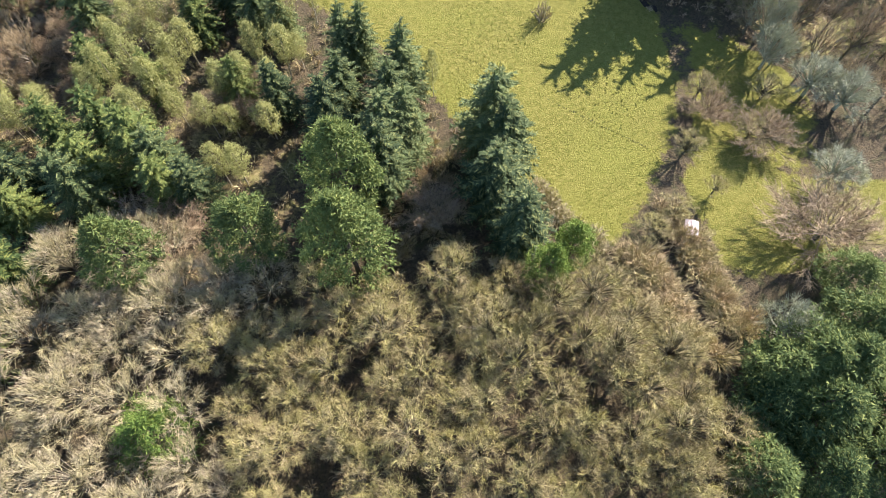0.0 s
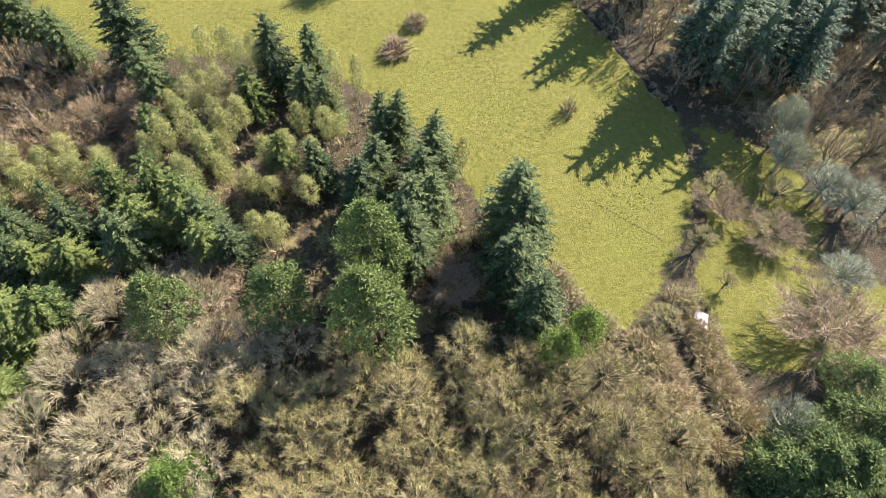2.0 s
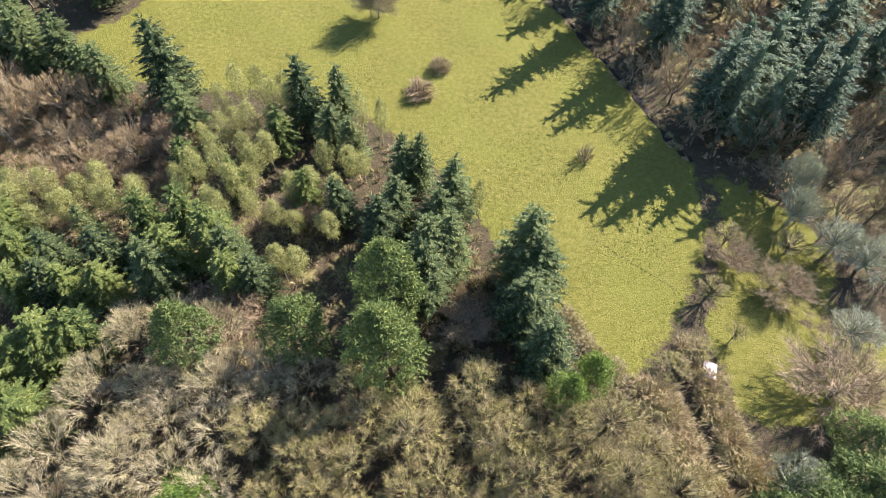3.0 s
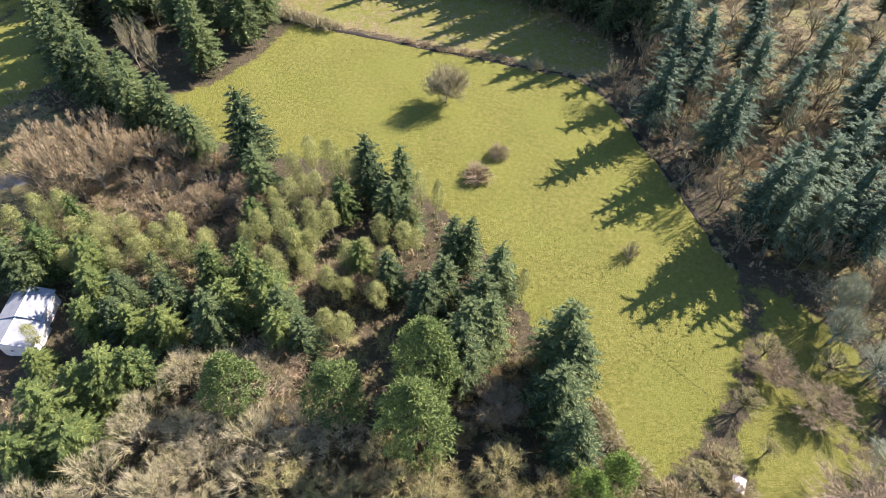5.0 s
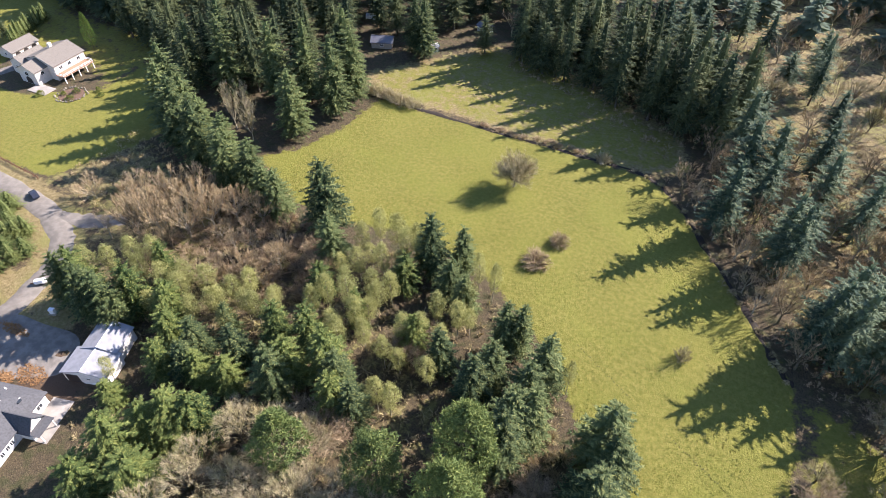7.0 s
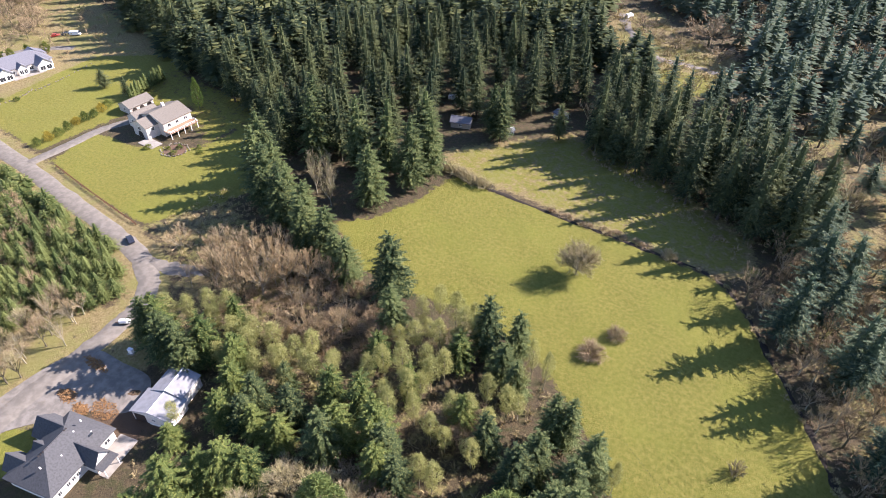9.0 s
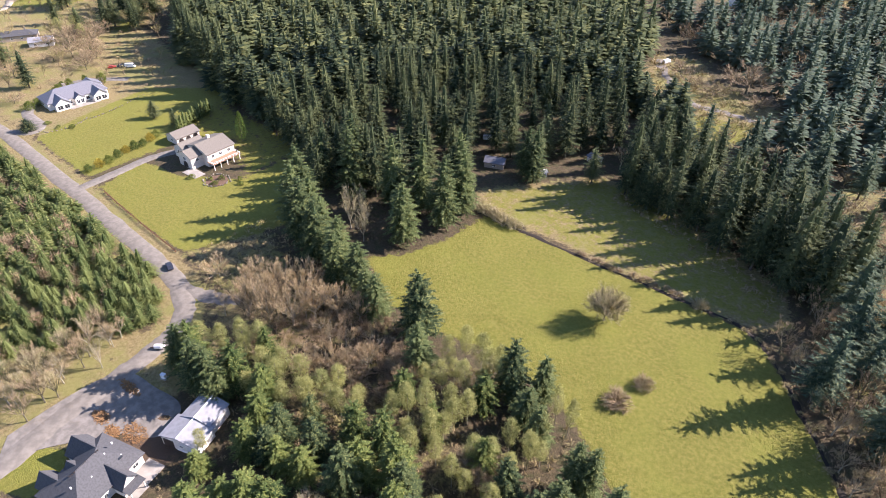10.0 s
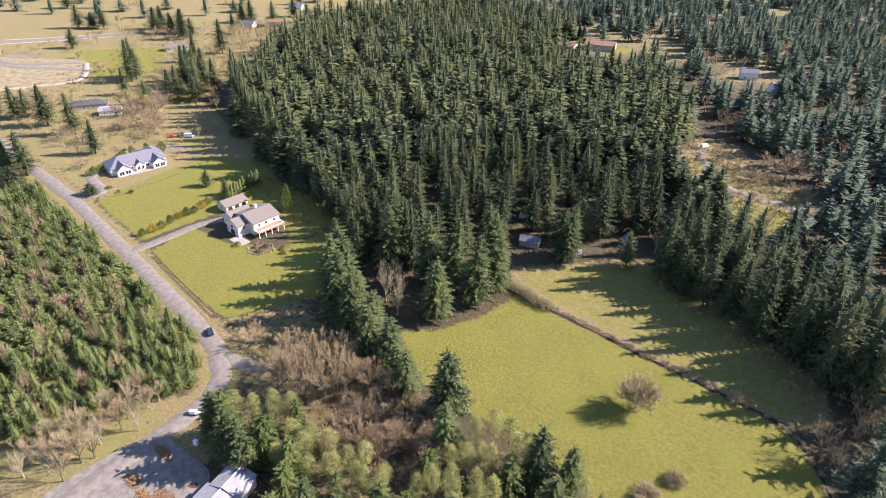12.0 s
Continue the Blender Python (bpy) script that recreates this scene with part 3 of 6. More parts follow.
YARD_LAWN = [(-125, 14), (-120, 17), (-115, 14), (-113, 6), (-122, 2), (-128, 6)]


# ---- ground ----
def build_ground():
    near_x, near_y = np.arange(-126, 90, 1.6), np.arange(-20, 220, 1.6)
    xs = np.concatenate([[-4500, -2500, -1500, -1000], np.arange(-700, -340, 10), np.arange(-340, -126, 3.2), near_x, np.arange(90, 160, 6), [200, 300, 500, 900, 1600, 4500]])
    ys = np.concatenate([[-4500, -1500, -500, -200, -100, -60, -35], near_y, np.arange(220, 420, 8), np.arange(420, 760, 20), [800, 1000, 1500, 2500, 4500]])
    gx, gy = np.meshgrid(xs, ys)
    rng = np.random.default_rng(5)
    soft = lambda poly, w: np.clip(0.5 + np.where(inside(poly, gx, gy), 1, -1) * edge_distance(poly, gx, gy) / w, 0, 1)
    meadow = np.maximum.reduce([soft(MEADOW, 6), soft(BACK_PASTURE, 10) * 0.54, soft(SMALL_PASTURE, 5), soft(LANE_GRASS, 8) * 0.72, soft(HOUSE_LAWN, 5), soft(NORTH_LAWN, 5), soft(BACK_LAWN, 8) * 0.62, soft(FAR_GREEN, 12), soft(RANCH_LAWN, 5), soft(YARD_LAWN, 3), soft(WOOD_LAWN, 8) * 0.8, soft(CLEARING_LAWN, 10) * 0.9, soft(BROWN_HOUSE_LAWN, 16) * 0.8, soft(CLEARING, 30) * 0.42])
    dry = np.maximum.reduce([soft(DRY_LAND, 12) * 0.8, soft(EAST_OPEN, 20) * 0.54, soft(WOOD_FLOOR, 8) * 0.44, soft(LANE_DRY, 8) * 0.7, soft(STRIP_DRY, 8) * 0.56, soft(PLANT_GROUND, 10) * 0.75, soft(CLEARING, 20), soft(BACK_PASTURE, 10)])
    verge = np.clip(1 - edge_distance(ROAD, gx, gy, False) / 12, 0, 1) * 1.25
    dry = np.maximum(dry, verge * 0.95)
    far = np.clip((np.hypot(gx, gy) - 420) / 200, 0, 1)
    dry = np.maximum(dry, far * np.where(gx > -160, 0.8, 0.55))
    soil = np.maximum(0, np.clip(1 - np.hypot((gx + 106) / 13, (gy - 30) / 13), 0, 1) * 1.3)
    gz = 0.10 * np.sin(gx * 0.21 + np.cos(gy * 0.13)) * np.cos(gy * 0.17) * (edge_distance(ROAD, gx, gy, False) > 12)
    gz = gz * (np.hypot(gx, gy) < 500) + rng.normal(0, 0.02, gx.shape) - 0.05
    v = np.stack([gx, gy, gz], -1).reshape(-1, 3)
    nx, ny = len(xs), len(ys)
    i = (np.arange(ny - 1)[:, None] * nx + np.arange(nx - 1)[None]).ravel()
    t = np.concatenate([np.stack([i, i + 1, i + nx + 1], 1), np.stack([i, i + nx + 1, i + nx], 1)])
    me = mesh_of("ground", v, t, [EARTH])
    for name, values in (("meadow", meadow), ("dry", dry), ("soil", soil)):
        layer = me.attributes.new(name, "FLOAT", "POINT")
        layer.data.foreach_set("value", values.ravel().astype(np.float32))
    me.shade_smooth()
    return tagged(new("ground", me), "grass meadow, leaf litter and dry winter grass", "ground", kind="structure")


build_ground()


def smooth_line(points, n=6):
    """A Catmull-Rom line through points."""
    p = np.asarray(points, float)
    p = np.concatenate([[2 * p[0] - p[1]], p, [2 * p[-1] - p[-2]]])
    out = []
    for i in range(1, len(p) - 2):
        for s in np.arange(n) / n:
            a, b, c, d = p[i - 1], p[i], p[i + 1], p[i + 2]
            out.append(0.5 * (2 * b + (c - a) * s + (2 * a - 5 * b + 4 * c - d) * s * s + (3 * b - a - 3 * c + d) * s ** 3))
    out.append(p[-2])
    return np.array(out)


def ribbon(name, points, width, top, mat, label, category, seed=1, wobble=0.25):
    """A road as a low slab with uneven edges."""
    rng = np.random.default_rng(seed)
    line = smooth_line(points)
    d = np.gradient(line, axis=0)
    d /= np.linalg.norm(d, axis=1)[:, None]
    side = np.stack([-d[:, 1], d[:, 0]], 1)
    v, t = [], []
    for p, s in zip(line, side):
        l, r = width / 2 + rng.normal(0, wobble), width / 2 + rng.normal(0, wobble)
        for off, z in ((l + 0.5, -0.15), (l, top - 0.02), (0, top + 0.04), (-r, top - 0.02), (-r - 0.5, -0.15)):
            v.append((p[0] + s[0] * off, p[1] + s[1] * off, z))
    for i in range(len(line) - 1):
        for k in range(4):
            a = i * 5 + k
            t += [(a, a + 1, a + 6), (a, a + 6, a + 5)]
    me = mesh_of(name, v, np.array(t)[:, ::-1], [mat])
    me.shade_smooth()
    return tagged(new(name, me), label, category, kind="structure")


def slab(name, outline, top, mat, label, category, thick=0.3):
    """A flat area with an outline and thickness."""
    bm = bmesh.new()
    face = bm.faces.new([bm.verts.new((x, y, top)) for x, y in outline])
    bmesh.ops.recalc_face_normals(bm, faces=[face])
    if face.normal.z < 0:
        face.normal_flip()
    out = bmesh.ops.extrude_face_region(bm, geom=[face])
    bmesh.ops.translate(bm, verts=[g for g in out["geom"] if isinstance(g, bmesh.types.BMVert)], vec=(0, 0, -thick))
    bmesh.ops.triangulate(bm, faces=bm.faces)
    bmesh.ops.recalc_face_normals(bm, faces=bm.faces)
    me = bpy.data.meshes.new(name)
    bm.to_mesh(me)
    bm.free()
    me.materials.append(mat)
    return tagged(new(name, me), label, category, kind="structure")


SAND = plain("sandy_ground", (0.29, 0.24, 0.13), 0.95, 0.3, 0.2)
PALE_STONE = plain("pale_bank_stone", (0.34, 0.29, 0.22), 0.9, 0.2, 0.6)
TRACK = plain("trodden_grass", (0.115, 0.115, 0.035), 0.95, 0.3, 3.0)
ribbon("road", ROAD, 5.6, 0.10, ASPHALT, "worn grey country lane with sandy edges", "road", 1)
ribbon("lane_spur", [(-152, 67.5), (-143, 69.5), (-136, 72.5), (-131, 76)], 4.5, 0.07, ASPHALT, "short grey spur of the lane under bare trees", "road", 21, 0.3)
ribbon("driveway", DRIVE, 4.2, 0.16, ASPHALT, "grey asphalt driveway beside the lawn", "driveway", 2, 0.1)
MUD = plain("ditch_mud", (0.035, 0.027, 0.020), 0.9, 0.3, 2.0)
ribbon("ditch", DITCH, 0.9, 0.03, MUD, "narrow dark muddy ditch along the meadow", "ditch", 3, 0.3)
for off in (0, 1.6, 3.2):
    ribbon("wheel_track", [(48.5, 61 - off), (56, 58.6 - off), (64, 56.3 - off)], 0.28, -0.04, TRACK, "worn wheel track across the small pasture", "track", 5, 0.1)
ribbon("far_road", [(-900, -20), (-760, 95), (-683, 170), (-662, 215), (-645, 256), (-600, 330)], 9, 0.10, ASPHALT, "distant grey road with pale kerbs", "road", 6)
for line in ([(-690, 176), (-668, 218), (-651, 258)], [(-676, 165), (-654, 210), (-637, 252)]):
    ribbon("pale_kerb", line, 1.6, 0.22, CONCRETE, "pale concrete kerb beside the far road", "kerb", 16, 0.05)
CAR_PARK = [(-626, 150), (-596, 172), (-558, 194), (-514, 176), (-518, 119), (-560, 126), (-600, 130)]
slab("car_park_bank", [tuple(p) for p in smooth_line(CAR_PARK + CAR_PARK[:1], 3)[:-1]], 0.05, SAND, "dry sandy ground of an empty car park", "ground")
ribbon("car_park_lane", [(-650, 138), (-618, 146), (-596, 150), (-577, 163), (-557, 190)], 6, 0.12, ASPHALT, "grey lane of an empty car park", "road", 7)
ribbon("car_park_lane", [(-600, 141), (-575, 152), (-553, 169), (-534, 182)], 6, 0.12, ASPHALT, "grey lane of an empty car park", "road", 8)
ribbon("car_park_lane", [(-624, 154), (-608, 166), (-600, 178)], 5, 0.12, ASPHALT, "grey lane of an empty car park", "road", 18)
ribbon("bank_wall", [(-552, 192), (-532, 184), (-512, 173), (-505, 160), (-512, 135), (-519, 119), (-530, 100)], 4, 0.45, PALE_STONE, "pale retaining bank beside the car park", "wall", 9)
ribbon("clearing_track", [(-112, 362), (-100, 340), (-86, 322), (-74, 309), (-58, 309), (-40, 306), (-16, 296)], 4.5, 0.06, GRAVEL, "pale gravel track through the clearing", "track", 10, 0.8)
ribbon("entrance_drive", [(-305, 84), (-297, 90), (-301, 96), (-311, 97), (-320, 99), (-327, 106), (-333, 116), (-339, 130), (-335, 140), (-322, 152)], 4.6, 0.14, GRAVEL, "pale curved driveway round the long house", "driveway", 11, 0.1)
slab("parking_yard", [tuple(p) for p in smooth_line(YARD + YARD[:1], 4)[:-1]], 0.06, GRAVEL, "pale gravel yard strewn with leaves", "yard")


# ---- buildings ----
WHITE_WALL = plain("white_siding", (0.74, 0.70, 0.64), 0.7, 0.08)
CREAM_WALL = plain("cream_stucco", (0.66, 0.58, 0.50), 0.8, 0.10)
BROWN_ROOF = plain("brown_shingles", (0.190, 0.168, 0.138), 0.85, 0.2, 2.5)
GREY_ROOF = plain("grey_shingles", (0.088, 0.088, 0.090), 0.9, 0.2, 2.5)
SLATE_ROOF = plain("slate_roof", (0.165, 0.165, 0.182), 0.5, 0.15, 2.5)
METAL_ROOF = plain("white_metal_roof", (0.27, 0.27, 0.28), 0.6, 0.16, 0.8)
RED_ROOF = plain("rust_brown_roof", (0.250, 0.150, 0.098), 0.85, 0.2, 2.0)
TAN_WALL = plain("tan_siding", (0.40, 0.33, 0.26), 0.8, 0.12)
TRIM = plain("white_trim", (0.80, 0.78, 0.74), 0.5, 0.05)
WOOD = plain("deck_boards", (0.36, 0.22, 0.14), 0.75, 0.2, 3.0)
RAIL = plain("brown_timber", (0.20, 0.10, 0.055), 0.8, 0.2, 3.0)


def glass_material():
    n = Nodes("window_glass", 0.06)
    n.bsdf.inputs["Specular IOR Level"].default_value = 0.6
    return n.colour(n.mix(n.noise(0.8, 1), (0.02, 0.025, 0.03), (0.05, 0.055, 0.06))).mat


GLASS = glass_material()


def solid(name, shape, mat, parent, label=""):
    return part(name, mesh_of(name, *shape.arrays(), [mat]), parent, label)


def gable_roof(s, x0, y0, x1, y1, eave, ridge, along, over=0.5, thick=0.18):
    """Two sloping slabs over a box, the ridge along x or y."""
    if along == "y":
        t = Shape()
        gable_roof(t, y0, x0, y1, x1, eave, ridge, "x", over, thick)
        v, f = t.arrays()
        s.put(v[:, [1, 0, 2]], f[:, ::-1])
        return
    my, half = (y0 + y1) / 2, (y1 - y0) / 2
    drop = (ridge - eave) / half * over
    a, b = x0 - over, x1 + over
    ring = [(y0 - over, eave - drop), (my, ridge), (y1 + over, eave - drop), (y1 + over, eave - drop + thick), (my, ridge + thick), (y0 - over, eave - drop + thick)]
    v = [(a, y, z) for y, z in ring] + [(b, y, z) for y, z in ring]
    t = []
    for i in range(6):
        j = (i + 1) % 6
        t += [(i, j, j + 6), (i, j + 6, i + 6)]
    t += [(0, 5, 4), (0, 4, 1), (1, 4, 3), (1, 3, 2)]
    t += [(6, 10, 11), (6, 7, 10), (7, 9, 10), (7, 8, 9)]
    s.put(v, t)


def hip_roof(s, x0, y0, x1, y1, eave, ridge, over=0.5, thick=0.2):
    """A hipped roof over a box."""
    x0, y0, x1, y1 = x0 - over, y0 - over, x1 + over, y1 + over
    if x1 - x0 >= y1 - y0:
        k = (y1 - y0) / 2
        r0, r1 = (x0 + k, (y0 + y1) / 2), (x1 - k, (y0 + y1) / 2)
    else:
        k = (x1 - x0) / 2
        r0, r1 = ((x0 + x1) / 2, y0 + k), ((x0 + x1) / 2, y1 - k)
    v = [(x0, y0, eave), (x1, y0, eave), (x1, y1, eave), (x0, y1, eave), (x0, y0, eave + thick), (x1, y0, eave + thick), (x1, y1, eave + thick), (x0, y1, eave + thick),
         (*r0, ridge + thick), (*r1, ridge + thick)]
    t = [(0, 2, 1), (0, 3, 2)]
    for i in range(4):
        j = (i + 1) % 4
        t += [(i, j, j + 4), (i, j + 4, i + 4)]
    if x1 - x0 >= y1 - y0:
        t += [(4, 5, 9), (4, 9, 8), (5, 6, 9), (6, 7, 8), (6, 8, 9), (7, 4, 8)]
    else:
        t += [(4, 5, 8), (5, 6, 9), (5, 9, 8), (6, 7, 9), (7, 4, 8), (7, 8, 9)]
    s.put(v, t)


def gable_ends(s, x0, y0, x1, y1, eave, ridge, along):
    """The wall triangles under a gable roof, 0.2 m thick."""
    if along == "x":
        for a in (x0, x1 - 0.2):
            s.put([(a, y0, eave), (a, y1, eave), (a, (y0 + y1) / 2, ridge), (a + 0.2, y0, eave), (a + 0.2, y1, eave), (a + 0.2, (y0 + y1) / 2, ridge)],
                  [(0, 2, 1), (3, 4, 5), (0, 1, 4), (0, 4, 3), (1, 2, 5), (1, 5, 4), (2, 0, 3), (2, 3, 5)])
    else:
        for a in (y0, y1 - 0.2):
            s.put([(x0, a, eave), (x1, a, eave), ((x0 + x1) / 2, a, ridge), (x0, a + 0.2, eave), (x1, a + 0.2, eave), ((x0 + x1) / 2, a + 0.2, ridge)],
                  [(0, 1, 2), (3, 5, 4), (0, 4, 1), (0, 3, 4), (1, 5, 2), (1, 4, 5), (2, 3, 0), (2, 5, 3)])


def window(parent, face, u, z, w, h, at, frame_mat=None, bars=1):
    """A window set 2 cm proud of a wall: face 'x' or 'y' with the sign of its outward side; u along the wall, at: the wall's plane."""
    axis, sign = face[0], 1 if face[1] == "+" else -1
    s, p = Shape(), Shape()

    def slabs(shape, a0, a1, z0, z1, d0, d1):
        lo, hi = sorted((at + sign * d0, at + sign * d1))
        if axis == "x":
            shape.box(lo, a0, z0, hi, a1, z1)
        else:
            shape.box(a0, lo, z0, a1, hi, z1)

    b = 0.10
    slabs(s, u - w / 2, u + w / 2, z, z + b, 0.0, 0.07)
    slabs(s, u - w / 2, u + w / 2, z + h - b, z + h, 0.0, 0.07)
    slabs(s, u - w / 2, u - w / 2 + b, z + b, z + h - b, 0.0, 0.07)
    slabs(s, u + w / 2 - b, u + w / 2, z + b, z + h - b, 0.0, 0.07)
    for k in range(bars):
        c = u - w / 2 + w * (k + 1) / (bars + 1)
        slabs(s, c - 0.03, c + 0.03, z + b, z + h - b, 0.0, 0.06)
    slabs(p, u - w / 2 + b, u + w / 2 - b, z + b, z + h - b, 0.0, 0.03)
    win = solid("window", s, frame_mat or TRIM, parent)
    solid("pane", p, GLASS, win)
    return win


class Block:
    """A building at a place: walls, roofs, windows and more as parts, in its own axes."""

    def __init__(self, name, label, x, y, turn=0.0, category="house"):
        self.root = tagged(new(name), label, category)
        self.root.matrix_basis = Matrix.LocRotScale((x, y, 0), Euler((0, 0, radians(turn))), None)

    def wing(self, x0, y0, x1, y1, eave, ridge, along, wall, roof, hip=False, over=0.5, base=-0.3):
        """One block of the building with its own roof."""
        s = Shape()
        s.box(x0, y0, base, x1, y1, eave)
        if not hip:
            gable_ends(s, x0, y0, x1, y1, eave, ridge - 0.03, along)
        body = solid("wall", s, wall, self.root)
        r = Shape()
        if hip:
            hip_roof(r, x0, y0, x1, y1, eave, ridge, over)
        else:
            gable_roof(r, x0, y0, x1, y1, eave, ridge, along, over)
        cover = solid("roof", r, roof, self.root)
        g = Shape()
        if along == "y":
            g.box((x0 + x1) / 2 - 0.12, y0 - over * 0.9, ridge + 0.14, (x0 + x1) / 2 + 0.12, y1 + over * 0.9, ridge + 0.24)
        else:
            g.box(x0 - over * 0.9, (y0 + y1) / 2 - 0.12, ridge + 0.14, x1 + over * 0.9, (y0 + y1) / 2 + 0.12, ridge + 0.24)
        if not hip:
            solid("ridge_cap", g, TRIM if roof is METAL_ROOF else roof, cover)
        return body

    def box(self, name, mat, x0, y0, z0, x1, y1, z1, label=""):
        s = Shape()
        s.box(x0, y0, z0, x1, y1, z1)
        return solid(name, s, mat, self.root, label)

    def arch(self, face, u, w, h, at, mat):
        """An arched door set in a wall."""
        axis, sign = face[0], 1 if face[1] == "+" else -1
        ring = [(-w / 2, 0), (w / 2, 0)] + [(w / 2 * math.cos(a), h - w / 2 + w / 2 * math.sin(a)) for a in [math.pi * k / 8 for k in range(9)]]
        s, n = Shape(), len(ring)
        v = []
        for d in (0.0, 0.05):
            for p, q in ring:
                v.append((at + sign * d, u + p, q) if axis == "x" else (u + p, at + sign * d, q))
        t = [(n, n + k, n + k + 1) for k in range(1, n - 1)] + [(k, (k + 1) % n, (k + 1) % n + n) for k in range(n)] + [(k, (k + 1) % n + n, k + n) for k in range(n)]
        s.put(v, t)
        return solid("door", s, mat, self.root, "dark arched door")


DARK = plain("dark_door", (0.05, 0.04, 0.035), 0.5, 0.2)
STONE = plain("garden_stone", (0.27, 0.235, 0.185), 0.9, 0.3, 4.0)
MULCH = plain("bark_mulch", (0.16, 0.10, 0.065), 0.95, 0.3, 3.0)
PINK_ROOF = plain("faded_pink_sheet", (0.56, 0.47, 0.44), 0.5, 0.12)
TYRE = plain("tyre_rubber", (0.03, 0.03, 0.03), 0.8, 0.1)


def cream_house():
    b = Block("cream_house", "two-storey cream house with brown roof and raised deck", -215, 125)
    b.wing(-7, -5, 7, 8, 5.6, 8.0, "y", CREAM_WALL, BROWN_ROOF)
    b.wing(-5, -10.5, 3.5, -4.9, 5.0, 7.0, "y", CREAM_WALL, BROWN_ROOF, over=0.45)
    b.wing(-12.5, -7.5, -5.2, 2.5, 4.6, 6.6, "y", CREAM_WALL, BROWN_ROOF, over=0.45)
    for u in (-2.5, 1.2, 5.2):
        window(b.root, "x+", u, 3.4, 1.5, 1.3, 7)
    for u in (-3.0, 1.0, 4.8):
        window(b.root, "x+", u, 0.7, 1.9, 1.7, 7, bars=2)
    window(b.root, "y-", -0.8, 3.0, 1.7, 1.4, -10.5)
    window(b.root, "x+", -7.6, 2.9, 1.4, 1.3, 3.5)
    window(b.root, "y-", -9.4, 2.2, 1.5, 1.3, -7.5)
    b.arch("y-", -0.8, 3.0, 2.6, -10.5, DARK)
    deck = b.box("deck", WOOD, 7.0, -5.5, 2.35, 11.2, 7.5, 2.55, "raised brown timber deck")
    for k in range(5):
        s = Shape()
        s.box(10.8, -5.3 + k * 3.1, -0.3, 11.05, -5.05 + k * 3.1, 2.35)
        solid("deck_post", s, TRIM, deck)
    for z in (2.95, 3.45):
        s = Shape()
        s.box(11.05, -5.5, z, 11.15, 7.5, z + 0.08)
        s.box(7.0, -5.5, z, 11.05, -5.4, z + 0.08)
        s.box(7.0, 7.4, z, 11.05, 7.5, z + 0.08)
        solid("rail", s, TRIM, deck, "white rail")
    for k in range(9):
        s = Shape()
        s.box(11.04, -5.48 + k * 1.6, 2.55, 11.16, -5.36 + k * 1.6, 3.55)
        solid("baluster", s, TRIM, deck)
    b.box("chimney", CREAM_WALL, -2.6, 2.0, 5.0, -1.6, 3.2, 9.0)
    b.box("patio", CONCRETE, 2.0, -14.5, -0.1, 10.5, -9.5, 0.12)
    return b


def garage():
    b = Block("garage", "cream garage with brown roof and three arched doors", -239, 129, category="garage")
    b.wing(-3.8, -5.6, 3.8, 5.6, 2.9, 4.6, "y", CREAM_WALL, BROWN_ROOF)
    for u in (-3.5, 0.0, 3.5):
        b.arch("x+", u, 2.3, 2.4, 3.8, DARK)
    window(b.root, "y-", 0, 1.0, 1.3, 1.1, -5.6)


def long_house():
    b = Block("long_house", "long white house with slate-blue roof and gabled bays", -318, 121, -6)
    b.wing(-6.5, -14, 6, 14, 3.2, 7.2, "y", WHITE_WALL, SLATE_ROOF, hip=True)
    for c, w, out, ridge in ((-8.5, 7.0, 10, 5.8), (0.0, 4.4, 8, 4.9), (9.0, 6.6, 10.5, 5.6)):
        b.wing(2, c - w / 2, out, c + w / 2, 3.15, ridge, "x", WHITE_WALL, SLATE_ROOF, over=0.4)
        for k in (-1, 1):
            window(b.root, "x+", c + k * w * 0.22, 0.5, w * 0.36, 2.0, out, bars=1)
    for u in (-4.0, 4.2):
        window(b.root, "x+", u, 0.7, 1.8, 1.6, 6)
    b.wing(-9, 6, -3, 15.5, 3.1, 5.6, "x", WHITE_WALL, SLATE_ROOF, over=0.4)
    window(b.root, "y-", -1.0, 0.8, 2.0, 1.4, -14)
    b.box("chimney", STONE, -2.5, -3.0, 5.0, -1.2, -1.6, 8.2)
    b.box("terrace", CONCRETE, 6.0, -6.0, -0.1, 11.5, 8.0, 0.10)


def white_barn():
    b = Block("white_barn", "white barn with a pale dappled metal roof", -104, 31, 16, "barn")
    b.wing(0.4, 0.4, 10.4, 6.6, 3.2, 4.5, "y", WHITE_WALL, METAL_ROOF, over=0.35)
    b.wing(1.6, 6.62, 9.6, 13.4, 3.6, 4.9, "y", WHITE_WALL, METAL_ROOF, over=0.35)
    b.box("door", DARK, 0.8, 0.32, -0.1, 3.8, 0.398, 2.5, "open dark barn doorway")
    window(b.root, "y-", 6.0, 1.2, 1.0, 0.8, 0.4)
    b.box("sill_board", TRIM, 4.6, 0.18, 0.0, 10.4, 0.395, 0.28)


